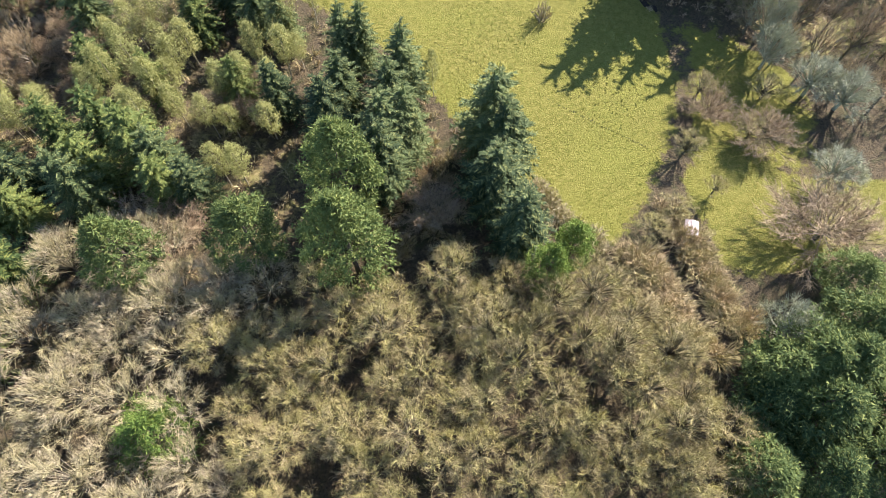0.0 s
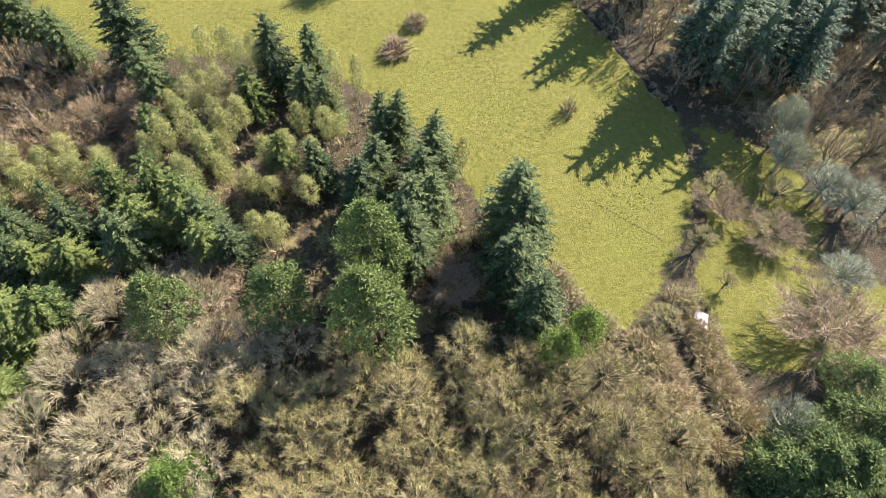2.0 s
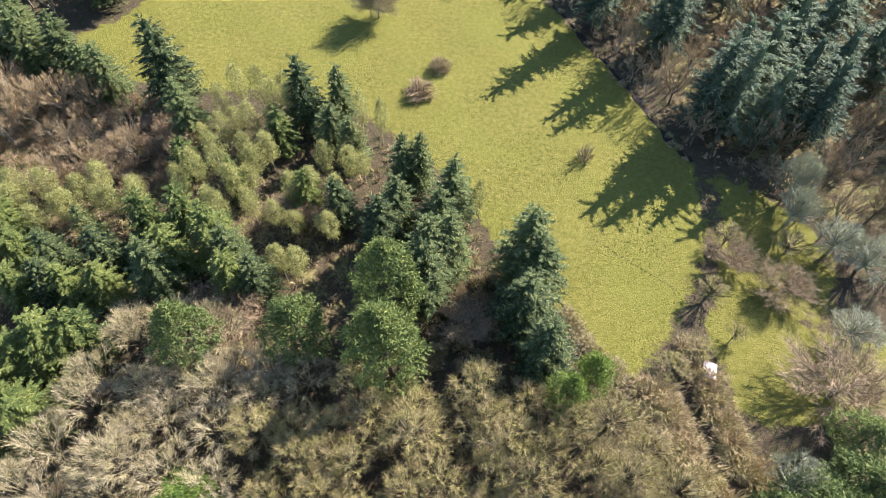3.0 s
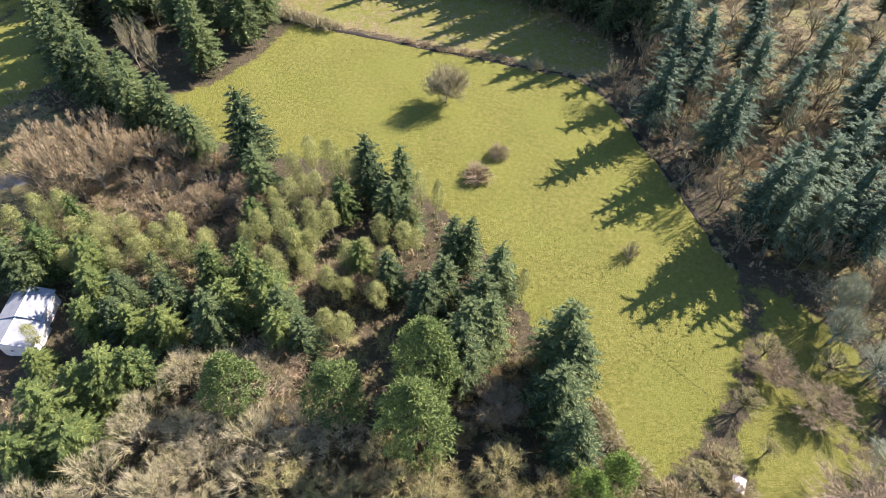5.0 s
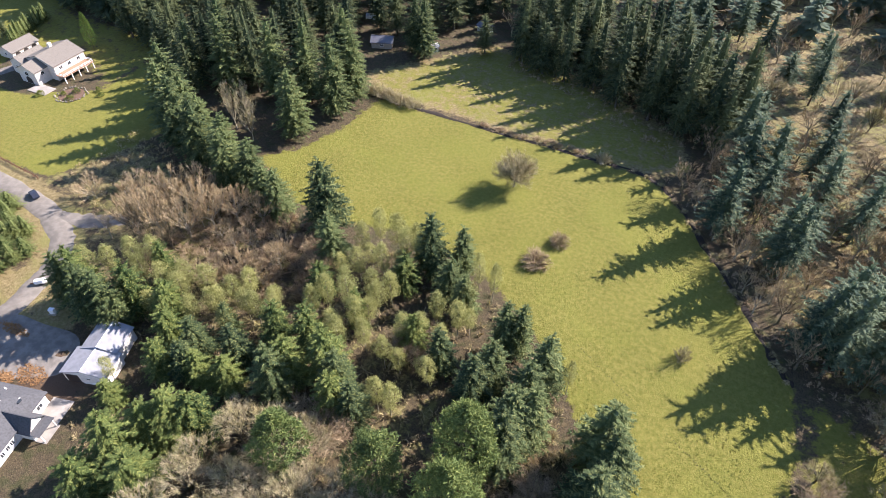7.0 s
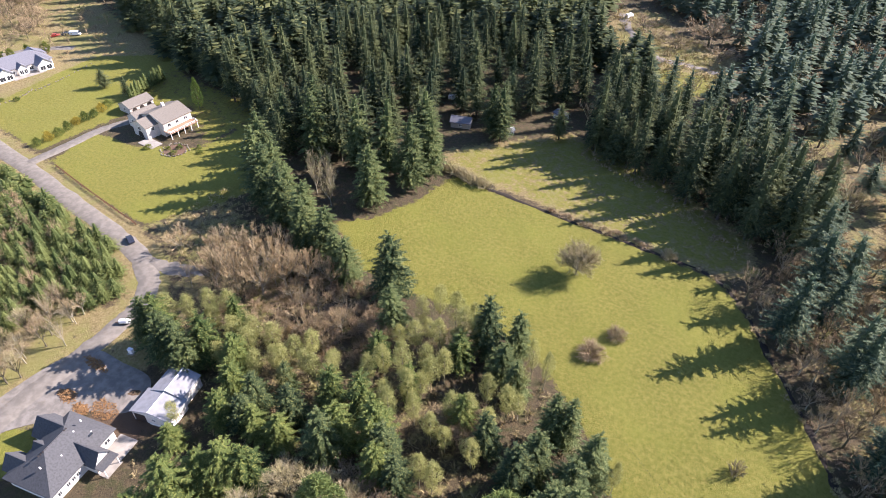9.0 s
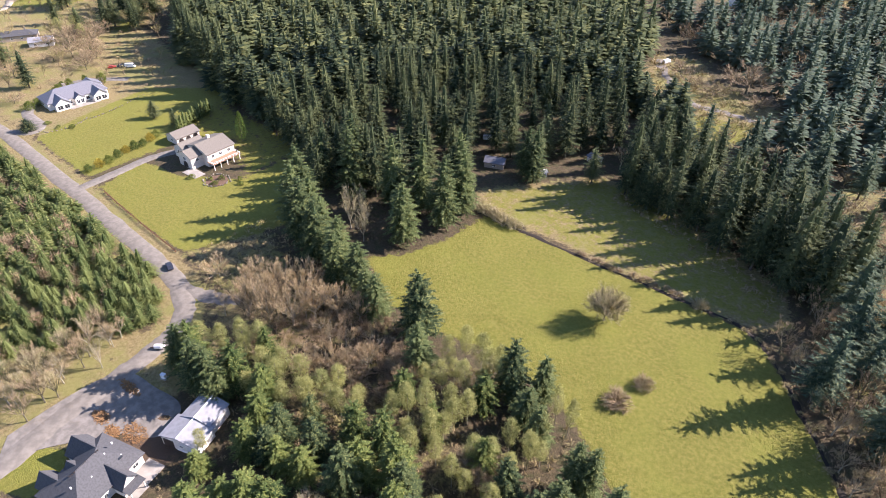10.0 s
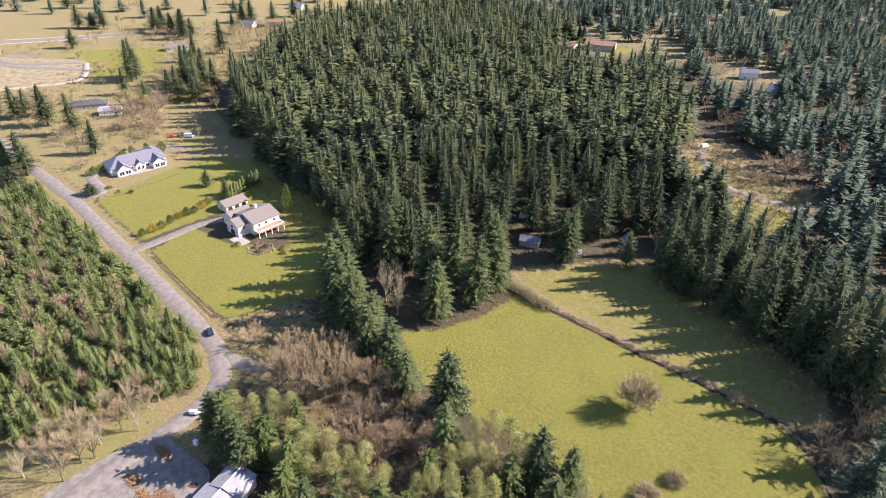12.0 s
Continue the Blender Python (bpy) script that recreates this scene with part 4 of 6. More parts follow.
def grey_house():
    b = Block("grey_house", "white house with dark grey hipped shingle roof", -106.5, 16, 13)
    b.wing(-6.0, -8.0, 6.0, 8.8, 3.1, 7.4, "y", WHITE_WALL, GREY_ROOF, hip=True, over=0.6)
    b.wing(-9.4, 1.8, -2.0, 7.4, 3.0, 6.0, "x", WHITE_WALL, GREY_ROOF, over=0.4)
    b.wing(-8.4, -6.6, -2.0, -2.6, 3.0, 5.4, "x", WHITE_WALL, GREY_ROOF, over=0.4)
    b.wing(2.0, 0.4, 9.0, 4.4, 3.0, 5.6, "x", WHITE_WALL, GREY_ROOF, over=0.4)
    b.wing(-5.0, -1.6, -2.0, 0.6, 4.6, 5.9, "x", WHITE_WALL, GREY_ROOF, over=0.25, base=3.6)
    for u in (-6.4, -4.2, -2.8, -1.6):
        window(b.root, "x+", u, 1.0, 1.0, 1.3, 6.0)
    window(b.root, "x+", 6.6, 1.0, 1.6, 1.3, 6.0)
    window(b.root, "x+", 2.4, 1.0, 1.6, 1.4, 9.0)
    window(b.root, "y-", 2.0, 0.9, 1.4, 1.3, -8.0)
    for x, y in ((1.6, -5.0), (2.8, -1.0), (3.6, 6.0), (1.4, 4.0), (0.9, 6.6)):
        z = 7.4 - x / 6.0 * 4.3
        b.box("vent", TRIM, x - 0.14, y - 0.14, z - 0.1, x + 0.14, y + 0.14, z + 0.45)
    b.box("skylight", GLASS, 3.4, 4.9, 4.6, 4.2, 5.9, 5.15)
    for k in range(14):
        b.box("ridge_vent", DARK, -0.15, -3.6 + k * 0.55, 7.38, 0.15, -3.3 + k * 0.55, 7.56)
    b.box("patio", CONCRETE, 6.1, 4.6, -0.2, 11.0, 10.0, 0.10)
    b.box("porch_slab", CONCRETE, 9.1, 0.2, -0.2, 11.6, 4.6, 0.10)
    for x, y in ((11.0, 0.5), (11.0, 4.1)):
        b.box("porch_post", TRIM, x, y, 0.1, x + 0.18, y + 0.18, 2.6)
    b.box("porch_roof", GREY_ROOF, 9.0, 0.1, 2.6, 11.4, 4.7, 2.8)


cream_house()
garage()
long_house()
white_barn()
grey_house()


def small_house(name, label, x, y, turn, w, d, eave, ridge, wall, roof, category="house", hip=False):
    """A plain house or shed with a pitched roof, a door and a few windows, long side along its own x."""
    b = Block(name, label, x, y, turn, category)
    b.wing(-w / 2, -d / 2, w / 2, d / 2, eave, ridge, "x", wall, roof, hip=hip, over=0.4)
    n = max(1, int(w / 4.5))
    for k in range(n):
        window(b.root, "y-", -w / 2 + w * (k + 0.5) / n, min(0.9, eave * 0.35), min(1.4, w / n * 0.5), min(1.2, eave * 0.4), -d / 2)
    b.box("door", DARK, w / 2, -0.5, -0.1, w / 2 + 0.05, 0.5, min(2.05, eave - 0.2))
    if w > 9:
        b.box("chimney", STONE, w * 0.2, 0.3, eave, w * 0.2 + 0.8, 1.1, ridge + 0.9)
    return b


small_house("cabin", "tan-roofed cabin under the firs", -117, 194, 20, 8, 5, 2.5, 4.0, TAN_WALL, SLATE_ROOF)
small_house("shed", "small white garden shed in the shade", -86, 223, -25, 5, 4, 2.3, 3.2, WHITE_WALL, SLATE_ROOF, "shed")
small_house("shed", "tiny white leaning shed beside the fir", -97, 199, 60, 2.4, 2, 2.1, 2.8, WHITE_WALL, METAL_ROOF, "shed")
small_house("field_shed", "low pale metal shed among brambles", 39.2, 48.4, 80, 2.1, 1.5, 1.2, 1.4, TAN_WALL, PINK_ROOF, "shed")
small_house("ranch_house", "low house with pale roofs beyond the dry field", -434, 146, 60, 22, 10, 3, 5, TAN_WALL, GREY_ROOF, hip=True)
small_house("ranch_house", "low outbuilding with white walls and pale roof", -412, 150, 60, 13, 8, 3, 4.6, WHITE_WALL, METAL_ROOF)
FAR_HOUSES = [(-276, 541, 20, 27), (-303, 524, 10, 20), (-262, 504, 40, 18), (-140, 534, 30, 13), (-545, 268, 60, 18), (-640, 470, 30, 15), (-571, 388, 50, 14), (-590, 372, 20, 13), (-496, 445, 30, 14), (-318, 748, 10, 15),
              (-296, 745, 60, 14), (-258, 700, 20, 14), (-240, 690, 40, 15), (-250, 765, 10, 14), (-268, 870, 30, 16), (-110, 510, 50, 13), (-150, 930, 20, 15), (-200, 780, 30, 14), (-540, 560, 10, 14), (-440, 690, 25, 15)]
for i, (x, y, turn, w) in enumerate(FAR_HOUSES):
    roof, wall, text = ((SLATE_ROOF, WHITE_WALL, "distant white house with pale grey roof"), (RED_ROOF, TAN_WALL, "distant tan house with rust-brown roof"), (BROWN_ROOF, CREAM_WALL, "distant cream house with brown roof"))[
        1 if i in (0, 1, 6, 13) else (0 if i % 2 else 2)]
    tagged(small_house("far_house", text, x, y, turn, w, w * 0.6, 3.2 if i % 3 else 5.2, 5.6 if i % 3 else 7.8, wall, roof).root, group="houses beyond the forest")


# ---- vehicles and yard things ----
def car(x, y, turn, paint, label, van=False):
    root = tagged(new("van" if van else "car"), label, "van" if van else "car")
    length, width, roof = (5.4, 2.0, 2.2) if van else (4.4, 1.8, 1.45)
    prof = ([(-0.5, 0.35), (0.5, 0.35), (0.5, 0.95), (0.40, 1.05), (0.30, roof), (-0.48, roof), (-0.5, 1.1)] if van else
            [(-0.5, 0.35), (0.5, 0.35), (0.5, 0.72), (0.24, 0.92), (0.10, roof), (-0.26, roof), (-0.42, 0.98), (-0.5, 0.92)])
    bm = bmesh.new()
    face = bm.faces.new([bm.verts.new((p * length, -width / 2, z)) for p, z in prof])
    out = bmesh.ops.extrude_face_region(bm, geom=[face])
    top = [g for g in out["geom"] if isinstance(g, bmesh.types.BMVert)]
    bmesh.ops.translate(bm, verts=top, vec=(0, width, 0))
    bmesh.ops.recalc_face_normals(bm, faces=bm.faces)
    bmesh.ops.bevel(bm, geom=bm.edges, offset=0.07, segments=1, affect="EDGES")
    me = bpy.data.meshes.new("car_body")
    bm.to_mesh(me)
    bm.free()
    me.materials.append(paint)
    part("body", me, root)
    s = Shape()
    if van:
        s.box(0.33 * length, -width / 2 + 0.15, 1.15, 0.395 * length, width / 2 - 0.15, roof - 0.25)
    else:
        s.box(-0.30 * length, -width / 2 - 0.01, 1.0, 0.14 * length, width / 2 + 0.01, roof - 0.14)
    solid("window", s, GLASS, root)
    for sx in (-0.32, 0.32):
        for sy in (-1, 1):
            s = Shape()
            s.tube([(sx * length, sy * (width / 2 - 0.16), 0.33), (sx * length, sy * (width / 2 + 0.03), 0.33)], (0.33, 0.33), 12)
            solid("wheel", s, TYRE, root)
    root.matrix_basis = Matrix.LocRotScale((x, y, 0.12), Euler((0, 0, radians(turn))), None)


BLACK_PAINT, RED_PAINT, WHITE_PAINT = plain("dark_paint", (0.03, 0.035, 0.05), 0.25, 0.1), plain("red_paint", (0.32, 0.04, 0.03), 0.3, 0.1), plain("white_paint", (0.78, 0.78, 0.78), 0.3, 0.05)
car(-162, 71.4, 160, BLACK_PAINT, "dark parked car at the bend of the lane")
car(-337, 162, 40, WHITE_PAINT, "white van parked on the dry grass", True)
car(-344, 155, 70, RED_PAINT, "red car parked behind the long house")
car(-341, 159, 60, BLACK_PAINT, "dark car parked behind the long house")
car(-106.5, 358, 70, WHITE_PAINT, "white camper van in the far clearing", True)
car(-132, 212, 20, WHITE_PAINT, "white camper parked among the firs", True)



def covered_trailer(x, y, turn):
    """A small boat trailer under a white sheet."""
    root = tagged(new("covered_trailer"), "small trailer under a white sheet beside the lane", "trailer")
    s = Shape()
    s.tube([(-1.6, 0, 0.8), (-1.2, 0, 0.85), (0.8, 0, 0.95), (1.5, 0, 0.8), (1.9, 0, 0.7)], (0.1, 0.72, 0.78, 0.5, 0.06), 8)
    solid("sheet", s, TRIM, root)
    for sy in (-0.75, 0.75):
        s = Shape()
        s.tube([(0, sy - 0.08, 0.3), (0, sy + 0.08, 0.3)], (0.3, 0.3), 12)
        solid("wheel", s, TYRE, root)
    s = Shape()
    s.box(-2.6, -0.06, 0.35, -1.2, 0.06, 0.5)
    solid("drawbar", s, RAIL, root)
    root.matrix_basis = Matrix.LocRotScale((x, y, 0), Euler((0, 0, radians(turn))), None)


def utility_box(x, y, turn):
    root = tagged(new("utility_box"), "white utility cabinet on a concrete pad", "cabinet")
    for name, size, mat in (("pad", (-0.9, -0.7, -0.2, 0.9, 0.7, 0.12), CONCRETE), ("body", (-0.6, -0.4, 0.12, 0.6, 0.4, 1.4), TRIM), ("lid", (-0.68, -0.48, 1.4, 0.68, 0.48, 1.5), WHITE_PAINT)):
        s = Shape()
        s.box(*size)
        solid(name, s, mat, root)
    root.matrix_basis = Matrix.LocRotScale((x, y, 0), Euler((0, 0, radians(turn))), None)


covered_trailer(-132.2, 48.7, 35)
utility_box(-121.8, 43.3, 20)


def leaf_drift(x, y, rx, ry, seed):
    """A low ragged drift of fallen leaves."""
    q = np.random.default_rng(seed)
    s = Shape()
    for _ in range(420):
        a, d = q.uniform(0, 6.283), np.sqrt(q.uniform(0, 1)) * q.uniform(0.75, 1.15)
        c = np.array([x + rx * d * np.cos(a), y + ry * d * np.sin(a), 0.13 + 0.10 * max(0, 1 - d)])
        w = unit(q.normal(0, 1, 3) * (1, 1, 0.25))
        s.kite(c, c + w * q.uniform(0.3, 0.6), 0.16, unit(np.cross(w, (q.normal(0, 0.3), q.normal(0, 0.3), 1))))
    tagged(new("leaf_drift", mesh_of("leaf_drift", *s.arrays(), [LEAVES])), "drift of fallen russet leaves on the gravel yard", "leaves", kind="stuff")


LEAVES = plain("fallen_leaves", (0.30, 0.165, 0.070), 0.9, 0.4, 3.0)
for k, (x, y, rx, ry) in enumerate(((-122.8, 26.5, 3.0, 1.6), (-112, 29, 4.0, 2.4), (-116.5, 26, 2.4, 1.4), (-126, 36, 4.5, 1.2))):
    leaf_drift(x, y, rx, ry, 60 + k)


def rail_fence(points, posts, label):
    """Posts with three rails between them."""
    root = tagged(new("rail_fence"), label, "fence")
    line = smooth_line(points, 8)
    at = [line[int(round(k * (len(line) - 1) / (posts - 1)))] for k in range(posts)]
    for x, y in at:
        s = Shape()
        s.box(x - 0.09, y - 0.09, -0.4, x + 0.09, y + 0.09, 1.25)
        solid("post", s, RAIL, root)
    for (ax, ay), (bx, by) in zip(at[:-1], at[1:]):
        for z in (0.45, 0.80, 1.15):
            s = Shape()
            s.tube([(ax, ay, z), (bx, by, z)], (0.07, 0.07), 4)
            solid("rail", s, RAIL, root)


rail_fence([(-222, 83), (-205, 81), (-185, 79), (-168, 77.5)], 20, "brown timber rail fence along the lane")


def boulder_row(name, points, count, size, label, seed):
    """A line of rounded stones that hold up a bed."""
    root = tagged(new(name), label, "wall")
    r = np.random.default_rng(seed)
    line = smooth_line(points, 10)
    bm = bmesh.new()
    bmesh.ops.create_icosphere(bm, subdivisions=1, radius=1)
    for v in bm.verts:
        v.co *= 0.85 + 0.3 * r.random()
    me = bpy.data.meshes.new("stone")
    bm.to_mesh(me)
    bm.free()
    me.materials.append(STONE)
    for k in range(count):
        x, y = line[int(k * (len(line) - 1) / max(1, count - 1))]
        ob = part("stone", me, root)
        ob.matrix_basis = Matrix.LocRotScale((x + r.normal(0, 0.2), y + r.normal(0, 0.2), size * 0.35), Euler((r.uniform(0, 6), r.uniform(0, 6), r.uniform(0, 6))), (size * r.uniform(0.6, 1.2), size * r.uniform(0.6, 1.2), size * 0.7))


boulder_row("stone_edging", [(-297, 92), (-290, 96), (-289, 107), (-292, 113)], 18, 0.45, "low edging of pale stones round a planted bed", 1)
boulder_row("stone_edging", [(-290, 114), (-292, 128), (-297, 145)], 18, 0.45, "low wall of pale stones across the lawn", 2)
boulder_row("stone_ring", [(-201, 112), (-201, 118), (-196, 120), (-192, 117), (-193, 112), (-197, 110), (-201, 112)], 30, 0.45, "ring of stones round a garden bed", 3)
slab("garden_bed", [(-200 + 4.4 * math.cos(k * 0.4) + 3.5, 115 + 4.2 * math.sin(k * 0.4)) for k in range(16)], 0.10, MULCH, "round bed of bark mulch", "flower bed")


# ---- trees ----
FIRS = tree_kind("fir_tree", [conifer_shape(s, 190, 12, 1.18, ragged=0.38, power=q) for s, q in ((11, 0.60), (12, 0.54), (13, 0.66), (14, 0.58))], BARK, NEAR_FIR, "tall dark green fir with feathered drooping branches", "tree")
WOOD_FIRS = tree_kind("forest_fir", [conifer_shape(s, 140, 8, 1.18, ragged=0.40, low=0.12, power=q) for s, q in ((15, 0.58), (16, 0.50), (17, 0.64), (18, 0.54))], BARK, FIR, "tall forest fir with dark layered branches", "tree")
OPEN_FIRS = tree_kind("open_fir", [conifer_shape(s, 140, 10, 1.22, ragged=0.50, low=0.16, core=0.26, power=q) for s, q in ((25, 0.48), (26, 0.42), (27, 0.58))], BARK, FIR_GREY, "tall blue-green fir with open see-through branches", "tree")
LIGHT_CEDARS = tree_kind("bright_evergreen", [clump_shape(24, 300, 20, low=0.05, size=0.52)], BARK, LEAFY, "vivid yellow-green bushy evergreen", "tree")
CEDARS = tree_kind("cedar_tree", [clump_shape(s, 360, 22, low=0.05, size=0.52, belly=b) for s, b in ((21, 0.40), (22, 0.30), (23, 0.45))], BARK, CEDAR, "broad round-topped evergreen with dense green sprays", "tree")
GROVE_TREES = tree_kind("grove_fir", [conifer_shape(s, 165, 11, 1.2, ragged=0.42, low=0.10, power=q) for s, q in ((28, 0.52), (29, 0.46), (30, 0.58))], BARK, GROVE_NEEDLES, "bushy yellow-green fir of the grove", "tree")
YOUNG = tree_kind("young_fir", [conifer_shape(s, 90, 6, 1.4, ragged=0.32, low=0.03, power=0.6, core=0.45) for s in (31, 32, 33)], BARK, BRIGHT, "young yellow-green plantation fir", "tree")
MAPLES = tree_kind("bare_maple", [broom_shape(s, 36, 34, 0.60, 0.0, 0.85, 0.85) for s in (41, 42, 43, 44)], DARK_BARK, TWIG, "leafless mossy maple with a broom of tan twigs", "tree")
GREYS = tree_kind("bare_ash", [broom_shape(s, 28, 32, 0.40, 0.15, 0.85, 0.45, 1.5) for s in (51, 52, 53)], DARK_BARK, TWIG_GREY, "leafless pale grey tree with upswept twigs", "tree")
LONE = tree_kind("meadow_tree", [bare_shape(49, 34, 12, 12, 1.0, 0.7, 3, 0.0, 1.2)], DARK_BARK, TWIG_GREY, "lone leafless round-crowned tree in the meadow", "tree")
THIN = tree_kind("bare_tree", [branching_shape(45, 7, 0.66, 0.40, 0.16, 6, 0.034)], DARK_BARK, TWIG_RED, "leafless russet-brown tree at the wood edge", "tree") + tree_kind("bare_tree", [branching_shape(46, 7, 0.70, 0.42, 0.14, 6, 0.034)], PALE_BARK, TWIG_TAN, "leafless tan tree at the wood edge", "tree")
POPLARS = tree_kind("bare_poplar", [bare_shape(s, 7, 7, 8, 0.42, 0.85, 2) for s in (61, 62)], PALE_BARK, TWIG_GREY, "slender leafless tree with pale upright branches", "tree")
ALDER_TREES = tree_kind("alder_tree", [clump_shape(s, 72, 34, 14, 2.15, 0.30, 0.34, 0.50, 6, 0.13, 0.15, 1.0) for s in (71, 72, 73)], PALE_BARK, ALDER, "slender pale yellow-green alder hung with catkins", "tree")
VASES = tree_kind("vase_tree", [branching_shape(s, 11, 0.66, 0.28, 0.14, 10, 0.026, 0, 3, 1.4, 0.3, 2) for s in (65, 66)], PALE_BARK, TWIG_TAN, "large leafless tree with upswept fans of tan twigs", "tree")
PASTURE_TREE = tree_kind("pasture_tree", [bare_shape(50, 24, 11, 12, 1.05, 0.75, 3, 0.0, 1.0)], DARK_BARK, TWIG_RED, "broad leafless brown tree at the edge of the small pasture", "tree")
ROUNDS = tree_kind("round_bare_tree", [bare_shape(98, 14, 6, 7, 0.98, 0.8, 2, 0.0, 2.0)], DARK_BARK, TWIG_RED, "round leafless tree with a dense haze of brown twigs", "tree")
LICHEN_TREES = tree_kind("lichen_tree", [broom_shape(s, 48, 36, 0.75, 0.2, 0.95, 0.95) for s in (81, 82)], LICHEN, LICHEN, "spreading grey-green lichen-covered tree", "tree")
SHRUBS = {}
for kind, mat, seeds, leafy, text in (("bramble_thicket", BRAMBLE, (101, 102, 103), 0, "tangled mound of tan bramble canes"), ("russet_shrub", TWIG_RED, (111, 112, 113), 0, "leafless russet-brown twiggy shrub"),
                                      ("pale_shrub", TWIG_GREY, (121, 122), 0, "leafless pale grey-brown twiggy bush"), ("garden_bush", GARDEN, (131, 132), 1, "rounded evergreen garden bush"), ("golden_bush", GOLDEN, (133,), 1, "rounded golden-yellow garden bush")):
    SHRUBS[kind] = [tagged(new(kind, mesh_of(kind, *(clump_shape(s, 80, 12, 0.95, 1.0, 0.0, 0.17, 0.35, 6, 0.05)[1] if leafy else shrub_shape(s, 105, 0.8, 0, 0.031)), [mat])), text, "bush") for s in seeds]

MEADOW_FIRS = [(-78, 96, 25, 5.5), (-70, 86, 18, 4), (-46, 94, 21, 4.2), (-39, 97, 17, 3.2), (-21, 79, 18, 3.2), (-18, 80, 18, 3), (-10, 73, 20, 4), (5, 62, 24, 5), (8, 59, 21, 4.5), (6, 52, 19, 5),
               (10, 45, 17, 4.6), (-12, 58, 22, 4.6), (-9, 61, 20, 4), (-20, 69, 18, 3.6), (-22, 64, 18, 4), (-12, 67, 19, 4), (-12, 54, 20, 4.5), (-39, 88, 15, 3.5)]
BROAD_CEDARS = [(-17, 48, 26, 5.8), (-15, 38, 25, 6), (-31, 40, 19, 5.2), (-49.5, 36.8, 19.5, 5.4), (-71, 32, 18, 5), (-77, 23, 20, 5), (-68, 34, 16, 4.6), (-74, 29, 17, 4.6), (-70, 20, 15, 5), (-78, 16, 15, 5),
                (-90, 32, 8, 3), (47, 24, 13, 5.5), (51, 25, 15, 6), (55, 24, 15, 6), (51, 19, 14, 6), (58, 30, 15, 5.5), (45, 19, 10, 5), (60, 38, 12, 4.5)]
GROVE_FIRS = [(-67, 59, 16, 4), (-60, 61, 17, 4), (-60, 48, 19, 5), (-52, 56, 20, 5), (-72, 51, 14, 4.2), (-59, 52, 17, 4.4), (-48, 54, 17, 4.5), (-42, 50, 15, 4.2), (-47, 50, 15, 4.2), (-89, 49, 13, 4),
              (-80, 44, 13, 4.2), (-85, 42, 13, 4), (-76, 44, 12, 4), (-70, 45, 12, 4), (-115, 50, 20, 5), (-110, 47, 20, 5), (-105, 47.5, 19, 4.8), (-119, 48, 18, 4.6), (-103, 53, 17, 4.5), (-93, 54, 15, 4.4), (-81, 49, 14, 4.2), (-104, 48, 13, 4)]
ALDER_ROWS = [(-117, 54, 15, 3.5), (-111, 62, 14, 3.2), (-106, 64, 14, 3.2), (-94, 59, 12, 3.4), (-90, 63, 12, 3.4), (-83, 64, 11, 3.2), (-57, 73, 18, 3.2), (-53, 69, 14, 3), (-43, 64, 12, 2.6),
              (-62, 96, 14, 3), (-57, 96, 14, 3.2), (-53, 62, 15, 3), (-36, 54, 12, 2.8), (-39, 54, 12, 2.6), (-62, 72, 14, 3), (-49, 66, 12, 2.6), (-42, 70, 13, 2.8), (-38, 72, 13, 2.8), (-33, 72, 12, 2.6), (-32, 78, 13, 2.8)]
ALDER_MORE = [(-93.5, 35.6, 9, 2.2), (-53, 93, 14, 3), (-64, 91, 13, 2.8), (-33, 93, 14, 2.4), (-29, 92, 13, 2.2), (-79, 56, 11, 3), (-85, 59, 11, 3), (-113, 57, 14, 3.2), (-88, 55, 11, 3.2), (-64, 68, 13, 3), (-49, 93, 14, 3),
              (-56, 87, 13, 3), (-61, 84, 12, 3), (-50, 80, 12, 3), (-52, 76, 12, 3), (-75, 62, 12, 3), (-100, 59, 12, 3.4), (-96, 62, 12, 3.2), (-84, 60, 11, 3), (-78, 62, 11, 3), (-5, 75, 12, 1.8)]
STRIP_FIRS = [(-153, 122, 28, 5.6), (-148, 113, 27, 5.4), (-141, 115, 23, 4.8), (-137, 107, 27, 5.6), (-129, 109, 22, 4.6), (-126, 103, 25, 5.2), (-117, 104, 22, 4.8), (-113, 99, 21, 4.8), (-105, 100, 20, 4.4), (-99, 97, 15, 3.8), (-93, 95, 17, 4)]
CORNER_FIRS = [(-112, 129, 25, 5.2), (-152, 147, 32, 5.8), (-146, 140, 29, 5.4), (-107, 145, 29, 5.4), (-106, 155, 28, 5.2), (-120, 148, 31, 5.4), (-113, 163, 30, 5.2), (-129, 144, 30, 5.2), (-103, 195, 22, 4.6), (-98, 192, 24, 4.8), (-160, 138, 26, 5)]
RIGHT_FIRS = [(15.5, 139.5, 26, 5.4), (19, 161, 26, 5), (16, 176, 26, 5), (30.6, 134, 26, 5), (32.6, 129.6, 26, 4.6), (40.4, 108, 26, 5.2), (45, 106.7, 27, 5.2), (62, 106.3, 26, 5), (44.3, 117, 25, 5), (51, 118, 26, 5.2),
              (57, 112, 26, 5), (58.7, 128, 24, 5), (52, 106, 24, 5), (24, 152, 22, 4.4), (36, 139, 19, 4.2), (26, 166, 24, 4.6), (39.6, 159, 23, 4.6), (48.6, 151.7, 22, 4.4), (64, 146, 24, 4.8), (66, 118, 25, 5)]
